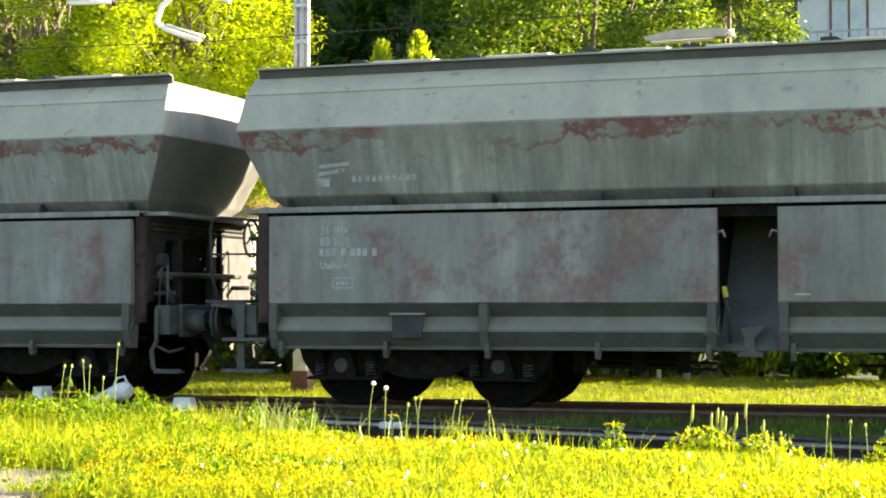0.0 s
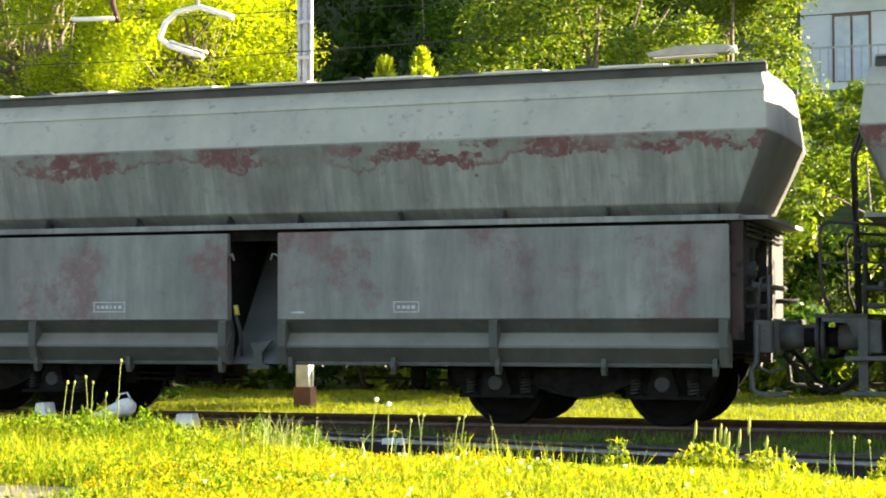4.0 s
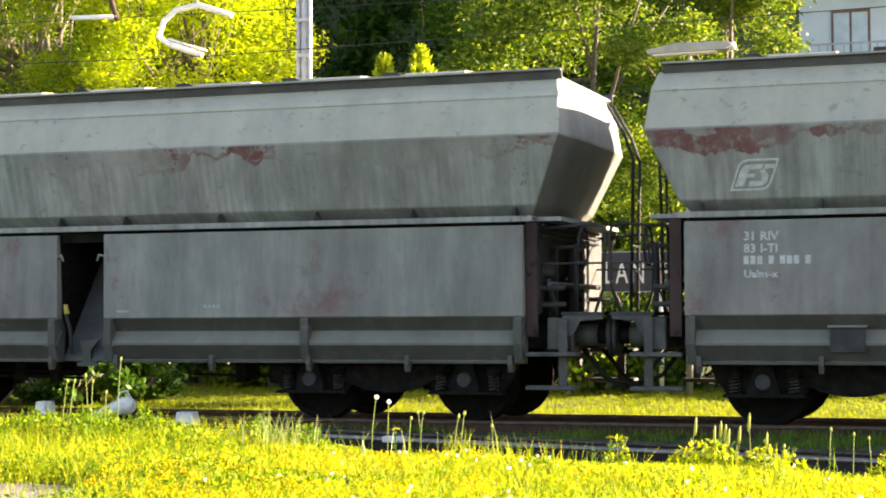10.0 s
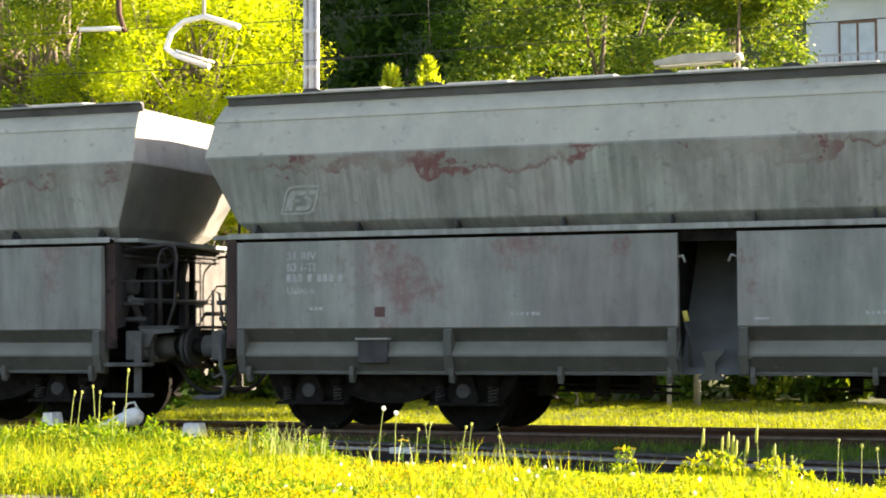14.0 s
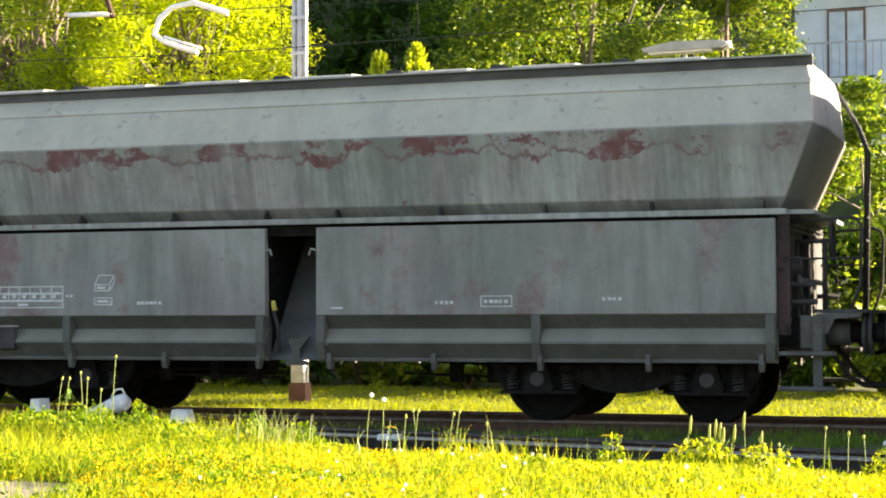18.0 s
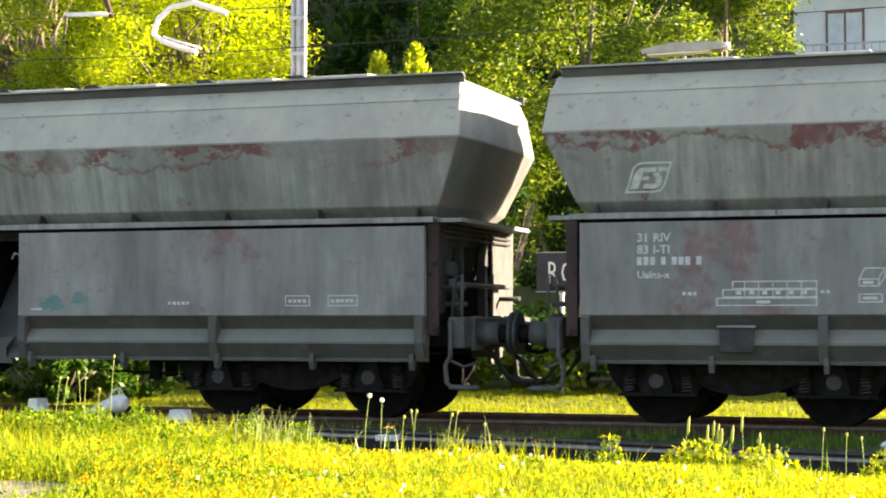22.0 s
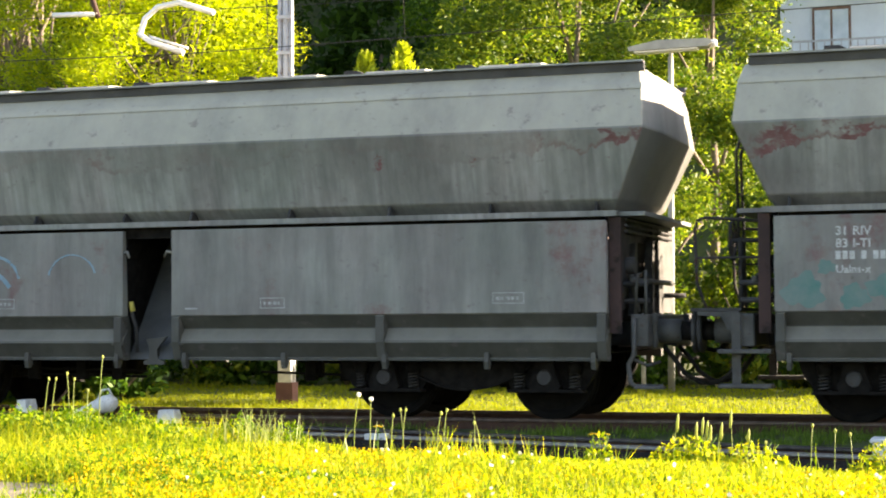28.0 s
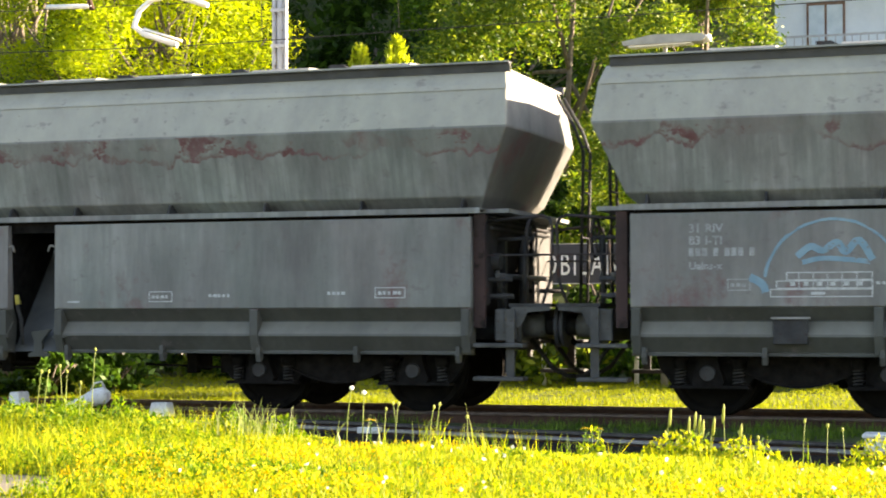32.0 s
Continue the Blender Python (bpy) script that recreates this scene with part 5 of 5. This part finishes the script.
def tree(x, y, z1, rad, z0, n, size, material, label, seed, stems=1, clumps=30, thin=1.0, group="trees behind the railway"):
    ob = thing("tree", label, "tree", group)
    z0, z1 = z0 + rise(y), z1 + rise(y)
    base = float(ground_height(np.array([x]), np.array([y]))[0])
    rnd = random.Random(seed)
    b = bmn()
    c, r = crown_points(x, y, z0, z1, rad, clumps, seed)
    for s in range(stems):
        a = rnd.uniform(0, 6.28)
        o = 0.0 if stems == 1 else 0.35
        foot = Vector((x + o * math.cos(a), y + o * math.sin(a), base - 0.1))
        top = Vector((x + o * 3 * math.cos(a), y + o * 3 * math.sin(a), base + (z1 - base) * 0.75))
        mid = (foot + top) / 2 + Vector((rnd.uniform(-0.3, 0.3), rnd.uniform(-0.3, 0.3), 0))
        th = (z1 - base) * (0.012 if stems == 1 else 0.009)
        tube(b, [foot, (foot * 2 + mid) / 3, mid, top], [th * 1.3, th, th * 0.8, th * 0.3], 7)
        for i in range(9 if stems > 2 else max(3, 9 // stems)):
            q = Vector(c[rnd.randrange(len(c))])
            st = foot.lerp(mid, rnd.uniform(0.6, 1.0)) if rnd.random() < 0.5 else mid.lerp(top, rnd.uniform(0, 0.7))
            tube(b, [st, st.lerp(q, 0.5) + Vector((0, 0, 0.15)), q], [th * 0.5, th * 0.35, th * 0.12], 5)
    part("trunk", b, BARK, ob)
    crown = new("crown", quads_mesh("crown", leaf_cloud(c, r * thin, n, size, slim=0.22 if material in (LEAFSUN, LEAFSOFT) else 0.36), material))
    crown.parent = ob
    return ob


tree(-19.6, 11.0, 10.5, 3.3, 2.2, 52000, 0.060, LEAFSOFT, "bright yellow-green acacia with several slim stems", 1, 7, 60)
tree(-15.6, 9.8, 8.6, 2.6, 2.3, 80000, 0.056, LEAFSUN, "bright yellow-green acacia with several slim stems", 2, 5, 70)
tree(-22.5, 13.5, 9.5, 3.0, 2.0, 26000, 0.07, LEAFSOFT, "green broadleaf tree beside the railway", 3, 2, 36)
tree(-8.8, 16.0, 9.4, 3.3, 1.2, 74000, 0.062, LEAFMID, "large green broadleaf tree beside the railway", 4, 1, 62, thin=0.92)
tree(-5.6, 12.6, 7.9, 2.6, 0.8, 62000, 0.056, LEAFMID, "large green broadleaf tree beside the railway", 5, 1, 56, thin=0.92)
tree(-3.0, 9.5, 4.4, 1.5, 0.3, 13000, 0.07, LEAFMID, "green bushy young tree", 6, 2, 34)
tree(-12.2, 22.0, 12.0, 3.0, 2.8, 34000, 0.075, LEAFWOOD, "green broadleaf tree at the foot of the hill", 7, 1, 40)
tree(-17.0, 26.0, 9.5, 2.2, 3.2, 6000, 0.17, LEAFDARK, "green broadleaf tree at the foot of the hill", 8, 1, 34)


HEDGE_Y = 6.5


def bush(x, y, rad, top, n, material, seed, label="leafy green bush at the grass edge"):
    ob = thing("bush", label, "bush", "bushes behind the railway")
    base = float(ground_height(np.array([x]), np.array([y]))[0])
    rnd = random.Random(seed)
    b = bmn()
    for s in range(5):
        a = rnd.uniform(0, 6.28)
        tube(b, [(x, y, base - 0.05), (x + 0.3 * rad * math.cos(a), y + 0.3 * rad * math.sin(a), base + top * 0.4), (x + 0.7 * rad * math.cos(a), y + 0.7 * rad * math.sin(a), base + top * 0.8)], [0.03, 0.02, 0.01], 5)
    part("stem", b, BARK, ob)
    c, r = crown_points(x, y, base + 0.1, base + top, rad, 22, seed)
    crown = new("foliage", quads_mesh("foliage", leaf_cloud(c, r * 1.2, n, 0.075), material))
    crown.parent = ob
    return ob


for i, x in enumerate(np.arange(-25, -1.5, 1.45)):
    if not -14.3 < x < -12.0:
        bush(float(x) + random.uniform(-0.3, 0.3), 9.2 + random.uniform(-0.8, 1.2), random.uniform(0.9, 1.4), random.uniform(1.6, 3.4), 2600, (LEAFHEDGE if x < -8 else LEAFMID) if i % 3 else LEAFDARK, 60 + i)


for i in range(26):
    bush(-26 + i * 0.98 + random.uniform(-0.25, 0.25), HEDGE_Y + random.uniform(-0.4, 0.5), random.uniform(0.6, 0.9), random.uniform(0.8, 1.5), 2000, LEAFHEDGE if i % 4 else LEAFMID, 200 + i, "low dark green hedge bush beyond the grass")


# dark shrubs added to stand in for tree shade on the far grass
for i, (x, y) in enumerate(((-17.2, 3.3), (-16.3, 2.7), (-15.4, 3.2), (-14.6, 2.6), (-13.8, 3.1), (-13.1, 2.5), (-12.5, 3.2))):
    bush(x, y, 0.62, 0.62, 1500, LEAFHEDGE, 160 + i, "low dark green shrub, mostly added to stand in for tree shade")


for i, (x, y, rad, top) in enumerate(((-9.6, 6.2, 0.5, 0.75), (-8.3, 6.0, 0.45, 0.55), (-7.4, 6.3, 0.6, 0.8), (-6.9, 6.6, 0.4, 0.6), (-12.4, 6.0, 0.6, 0.8), (-4.2, 6.6, 0.5, 0.7), (-3.1, 6.8, 0.6, 0.8), (-14.0, 5.8, 0.6, 0.7))):
    bush(x, y, rad, top, 1100, LEAFMID, 120 + i, "low green shrub in the grass beyond the track")


def thuja(x, y, top, seed):
    top += rise(y)
    ob = thing("conifer", "slim yellow-green conifer with upright sprays", "conifer", "small conifers")
    base = float(ground_height(np.array([x]), np.array([y]))[0])
    part("trunk", tube(bmn(), [(x, y, base - 0.1), (x + 0.03, y, base + (top - base) * 0.5), (x, y, top - 0.1)], [0.07, 0.05, 0.015], 6), BARK, ob)
    g = np.random.default_rng(seed)
    n = 1500
    t = g.random(n)
    a = g.uniform(0, 6.283, n)
    r = 0.50 * (1 - t) ** 0.62 * (0.5 + 0.5 * g.random(n)) * (1 + 0.4 * np.sin(a * 4 + t * 26))
    p = np.stack([x + r * np.cos(a), y + r * np.sin(a), top - 2.1 + 2.1 * t], 1)
    u = np.stack([np.cos(a) * 0.5, np.sin(a) * 0.5, np.ones(n)], 1) + 0.45 * g.normal(size=(n, 3))
    u /= np.linalg.norm(u, axis=1)[:, None]
    w_ = np.cross(u, g.normal(size=(n, 3)))
    w_ /= np.linalg.norm(w_, axis=1)[:, None]
    s = 0.13
    crown = new("crown", quads_mesh("crown", np.stack([p - u * s * 0.3, p + w_ * s * 0.3, p + u * s, p - w_ * s * 0.3], 1), LEAFTHUJA))
    crown.parent = ob


thuja(-10.48, 8.0, 5.19, 21)
thuja(-9.84, 8.0, 5.30, 22)
for i, (x, top) in enumerate(((-11.2, 3.3), (-10.3, 3.9), (-9.5, 4.0), (-8.7, 3.6))):
    bush(x, 8.7, 1.0, top, 4200, LEAFHEDGE if i % 2 else LEAFMID, 300 + i, "tall dark green bush below the conifers")



def shed(x, y):
    """A guessed small pale outbuilding, added and turned to give a lit patch between the wagons."""
    ob = thing("garden_shed", "assumed small pale plastered shed behind the shrubs", "shed")
    part("wall", box(bmn(), 0, 2.6, -1.0, 1.0, -0.3, 2.7), CREAM, ob)
    part("roof", prism(bmn(), [(-1.2, 2.7), (1.2, 2.7), (0.0, 3.15)], -0.2, 2.8), FRAMEBROWN, ob)
    dr = part("door", box(bmn(), 0.9, 1.7, -1.04, -0.99, -0.1, 1.9), FRAMEBROWN, ob, "brown plank door")
    part("door_handle", cyl(bmn(), (1.6, -1.08, 0.95), (1.6, -1.03, 0.95), 0.03, None, 8), STEEL, dr)
    ob.matrix_world = pose(x, y, float(ground_height(np.array([x]), np.array([y]))[0]), 0, 0, 58)


shed(-15.6, 11.2)
bush(-12.9, 9.4, 0.9, 2.6, 900, LEAFMID, 330, "thin green shrub with bare stems")

# hillside woods: one joined mass of foliage on the slope
hc, hr = [], []
g = np.random.default_rng(77)
for _ in range(540):
    x, y = g.uniform(-75, 25), g.uniform(20, 60)
    if x > -10 and y < 42:
        continue
    z = float(ground_height(np.array([x]), np.array([y]))[0])
    for i in range(4):
        hc.append((x + g.normal() * 1.3, y + g.normal() * 1.3, z + 1.0 + i * 1.8 + g.random()))
        hr.append(2.3 - 0.35 * i)
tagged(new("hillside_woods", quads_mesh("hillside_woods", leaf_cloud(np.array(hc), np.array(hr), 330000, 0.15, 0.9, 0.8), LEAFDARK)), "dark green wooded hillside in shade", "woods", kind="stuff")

# ---- railway furniture ----
def mast(x, y):
    ob = thing("catenary_mast", "grey steel catenary mast with weathered foot and pipe brackets", "catenary mast")
    h = rise(y)
    lean = Vector((0, 0, 1))
    base = Vector((x, y, h - 0.24))
    b = bmn()
    for dx in (-0.085, 0.085):
        p = base + Vector((dx, 0, 0))
        q = p + lean * 9.0
        tube(b, [p, q], 0.035, 4)
    part("leg", b, MASTGREY, ob)
    b = bmn()
    tube(b, [base + Vector((0, 0.03, 0)), base + Vector((0, 0.03, 0)) + lean * 9.0], 0.075, 4)
    part("web", b, MASTGREY, ob)
    for i in range(16):
        p = base + lean * (0.9 + i * 0.5)
        part("batten", box(bmn(), p.x - 0.115, p.x + 0.115, p.y - 0.06, p.y - 0.045, p.z, p.z + 0.05), MASTGREY, ob)
    part("upper_foot", box(bmn(), x - 0.09, x + 0.10, y - 0.09, y + 0.09, h + 0.12, h + 0.50), PAINTED, ob)
    part("foot_block", box(bmn(), x - 0.12, x + 0.13, y - 0.10, y + 0.10, h - 0.24, h + 0.12), REDPAINT, ob)
    # cross beam above, and the bracket pipes that hang from it
    z = 8.2
    part("cross_beam", box(bmn(), x - 8.0, x + 0.3, y - 0.08, y + 0.08, z, z + 0.2), MASTGREY, ob)
    def at(px, pz):
        return (px - 0.035, y - 0.1, pz + h)
    part("bracket_pipe", tube(bmn(), [at(-10.84, 5.30), at(-11.38, 5.48), at(-11.72, 5.43), at(-11.92, 5.28), at(-12.0, 5.06), at(-11.84, 4.95), at(-11.31, 4.76)], 0.042, 8), PORCELAIN, ob, "white bent pipe bracket")
    part("stay_pipe", tube(bmn(), [at(-11.84, 5.02), at(-11.24, 4.82)], 0.02, 6), PORCELAIN, ob)
    part("drop_tube", tube(bmn(), [at(-11.40, 5.48), at(-11.40, 8.2)], 0.03, 6), MASTGREY, ob)
    part("bracket_pipe", tube(bmn(), [at(-13.41, 5.42), at(-12.67, 5.39)], 0.035, 8), PORCELAIN, ob, "white pipe bracket")
    part("drop_tube", tube(bmn(), [at(-12.67, 5.34), at(-12.76, 5.60), at(-12.9, 8.2)], 0.04, 6), RUSTY, ob)
    return ob


mast(-9.82, 3.15)


def wire(pts, r, label):
    solo("overhead_wire", tube(bmn(), [(a, b, c + rise(b)) for a, b, c in pts], r, 5), WIRE, label, "wire", "overhead wires")


wire([(-40, 3.0, 5.2), (-11.3, 3.0, 4.74), (-9.8, 3.0, 4.76), (30, 3.0, 5.3)], 0.007, "thin dark overhead contact wire")
wire([(-40, 6.0, 6.2), (-4, 6.0, 5.7), (40, 6.0, 6.5)], 0.007, "thin dark overhead wire")
wire([(-40, 6.2, 7.4), (-4, 6.2, 6.6), (40, 6.2, 7.2)], 0.006, "thin dark overhead wire")


for x, y, z0 in ((-9.15, 6.2, 5.25), (-10.2, 3.4, 4.95)):
    wire([(x - 0.10, y, 8.6), (x - 0.05, y, z0 + 1.2), (x, y, z0)], 0.006, "thin hanging dropper wire")


def station_lamp(x, y):
    ob = thing("station_lamp", "pale street lamp with a long flat head on a white pole", "street lamp")
    part("pole", tube(bmn(), [(x, y, -0.25), (x + 0.04, y, 4.62)], [0.052, 0.04], 10), HATCH, ob)
    part("arm", tube(bmn(), [(x + 0.04, y, 4.60), (x + 0.05, y, 4.72), (x + 0.05, y - 0.1, 4.76)], 0.03, 8), MASTGREY, ob)
    hd = part("lamp_head", prism(bmn(), [(x - 0.52, 4.70), (x + 0.60, 4.72), (x + 0.68, 4.77), (x + 0.62, 4.83), (x - 0.10, 4.84), (x - 0.54, 4.76)], y - 0.24, y + 0.06, "y"), HATCH, ob, "long pale lamp head")
    part("diffuser", prism(bmn(), [(x - 0.45, 4.675), (x + 0.45, 4.695), (x + 0.45, 4.715), (x - 0.45, 4.70)], y - 0.20, y + 0.02, "y"), LETTER, hd)
    part("end_cap", cyl(bmn(), (x + 0.64, y - 0.09, 4.77), (x + 0.72, y - 0.09, 4.775), 0.06, 0.05), LETTER, hd)
    ob.location.z = rise(y)
    return ob


station_lamp(-4.93, 5.6)


def station_sign(x, y):
    ob = thing("station_sign", "dark station name sign with white letters on two posts", "sign")
    for px in (x - 0.66, x + 0.71):
        part("post", tube(bmn(), [(px, y, -0.25), (px, y, 1.55)], 0.035, 8), PAINTED, ob)
    part("board", box(bmn(), x - 1.03, x + 1.03, y - 0.05, y - 0.01, 1.31, 1.88), SIGNBLUE, ob)
    b = bmn()
    for z in (1.30, 1.876):
        box(b, x - 1.04, x + 1.04, y - 0.056, y - 0.004, z, z + 0.012)
    part("frame", b, MASTGREY, ob)
    lettering("ROBILANTE", 0.46, pose(x, y - 0.054, 1.43, 90) @ Matrix.Diagonal((0.615, 1.0, 1.0, 1.0)), LETTER, ob, "letters", 0.003, True, "white capital letters", 0.0, 1.22)
    ob.location.z = rise(y)
    return ob


station_sign(-6.04, 5.6)

# white things beside the track
def marker(x, y):
    ob = thing("track_marker", "small white-painted concrete marker block in the grass", "marker")
    part("block", prism(bmn(), [(x - 0.13, 0.0), (x + 0.13, 0.0), (x + 0.09, 0.15), (x - 0.09, 0.15)], y - 0.08, y + 0.08, "y"), PAINTED, ob)
    part("stub", box(bmn(), x - 0.06, x + 0.06, y - 0.05, y + 0.05, -0.22, 0.0), SLEEPER, ob)


marker(-9.28, -1.4)


def switch_stand(x, y):
    ob = thing("switch_lever", "hand point lever with white counterweight and dark base", "switch lever")
    part("base", box(bmn(), x - 1.02, x - 0.76, y - 0.12, y + 0.12, -0.22, 0.10, 0.015), BOGIE, ob)
    part("white_cap", prism(bmn(), [(x - 1.04, 0.10), (x - 0.88, 0.10), (x - 0.91, 0.25), (x - 1.01, 0.25)], y - 0.13, y + 0.1, "y"), PAINTED, ob, "white painted cap")
    part("shaft", tube(bmn(), [(x - 0.8, y, 0.05), (x, y, 0.10), (x + 0.3, y, 0.05)], 0.03, 8), BOGIE, ob)
    b = bmn()
    tube(b, [(x - 0.30, y - 0.05, 0.10), (x - 0.10, y - 0.05, 0.16), (x + 0.06, y - 0.05, 0.20), (x + 0.16, y - 0.05, 0.22), (x + 0.22, y - 0.05, 0.21)], [0.03, 0.06, 0.10, 0.105, 0.06], 12)
    part("counterweight", b, PAINTED, ob, "white counterweight")
    part("handle", tube(bmn(), [(x + 0.0, y - 0.05, 0.28), (x + 0.04, y - 0.05, 0.36), (x + 0.13, y - 0.05, 0.38), (x + 0.18, y - 0.05, 0.30)], 0.012, 6), PAINTED, ob)


switch_stand(-10.15, -1.4)
ob = thing("cable_box", "pale concrete cable box beside the siding", "box")
ob.location.z = rise(-2.8)
part("body", box(bmn(), -1.42, -0.92, -2.95, -2.65, -0.25, 0.06, 0.015), PAINTED, ob)
part("lid", box(bmn(), -1.44, -0.90, -2.97, -2.63, 0.06, 0.10, 0.01), PAINTED, ob)
ob = thing("point_plate", "small white plate clipped to the siding rail", "plate")
ob.location.z = rise(-2.3)
part("plate", box(bmn(), -6.56, -6.32, -2.36, -2.24, -0.05, 0.012, 0.006), PAINTED, ob)
bm = bmn()
prism(bm, [(-7.8, -12.1), (-4.9, -12.1), (-4.96, -10.8), (-5.24, -10.4), (-6.1, -10.3), (-7.8, -10.3)], 0.10, 0.212, "z")
tagged(solo("gravel_path", bm, GRAVEL, "pale gravel patch in the meadow", "path"), kind="structure")

# ---- house ----
BALUSTER = mesh_from("baluster", box(bmn(), -0.014, 0.014, -0.01, 0.01, 0, 0.85))
BALUSTER.materials.append(MASTGREY)


def house(x, y):
    ob = thing("apartment_house", "pale plastered house with balconies and brown windows", "house")
    zb = float(ground_height(np.array([x]), np.array([y]))[0]) - 0.5
    zt = 14.0 + rise(y)
    part("wall", box(bmn(), x, x + 9.0, y, y + 8.0, zb, zt), PLASTER, ob)
    part("roof", prism(bmn(), [(y - 0.6, zt), (y + 8.6, zt), (y + 4, zt + 2.4)], x - 0.6, x + 9.6), FRAMEBROWN, ob)
    for fl in range(4):
        z = 0.35 + rise(y) + fl * 2.9
        for i in range(3):
            wx = x + 0.80 + i * 2.7
            wn_ = part("window", box(bmn(), wx, wx + 0.96, y - 0.05, y + 0.02, z, z + 1.80), FRAMEBROWN, ob, "brown-framed balcony window")
            for k in range(2):
                part("pane", box(bmn(), wx + 0.06 + k * 0.45, wx + 0.45 + k * 0.45, y - 0.07, y - 0.052, z + 0.08, z + 1.72), CURTAIN if (i + fl) % 2 == 0 else GLASS, wn_)
        bl = part("balcony", box(bmn(), x + 0.4, x + 8.8, y - 1.2, y, z - 0.28, z - 0.10), PLASTER, ob)
        part("balcony_rail", box(bmn(), x + 0.4, x + 8.8, y - 1.2, y - 1.16, z + 0.75, z + 0.80), MASTGREY, bl)
        for i in range(42):
            post = new("baluster", BALUSTER)
            post.parent, post.matrix_basis = bl, Matrix.Translation((x + 0.43 + i * 0.2, y - 1.18, z - 0.10))


house(-6.03, 26.0)


# ---- movement ----
SPEED = (0.4593, 0.36, -1.2345, 1.3156, 5.7818, 31.2919, 45.8321)


def travelled(t):
    """Metres that the train has gone along the track at t seconds."""
    u, s = (t - 16) / 16, 0.0
    for c in SPEED:
        s = s * u + c
    return s


def motions():
    times = [i * 0.2 for i in range(161)]
    for wagon_, wheelsets_, k in TRAIN:
        home = 3.869 - PITCH * k
        walk(wagon_, [(t, pose(home + travelled(t), 0, 0)) for t in times[::2]])
        for ws, ax in wheelsets_:
            walk(ws, [(t, Matrix.Translation((ax * 1.0113, 0, 0.462 + RAIL_TOP)) @ Matrix.Rotation(travelled(t) / 0.46 + ax, 4, "Y")) for t in times])


motions()
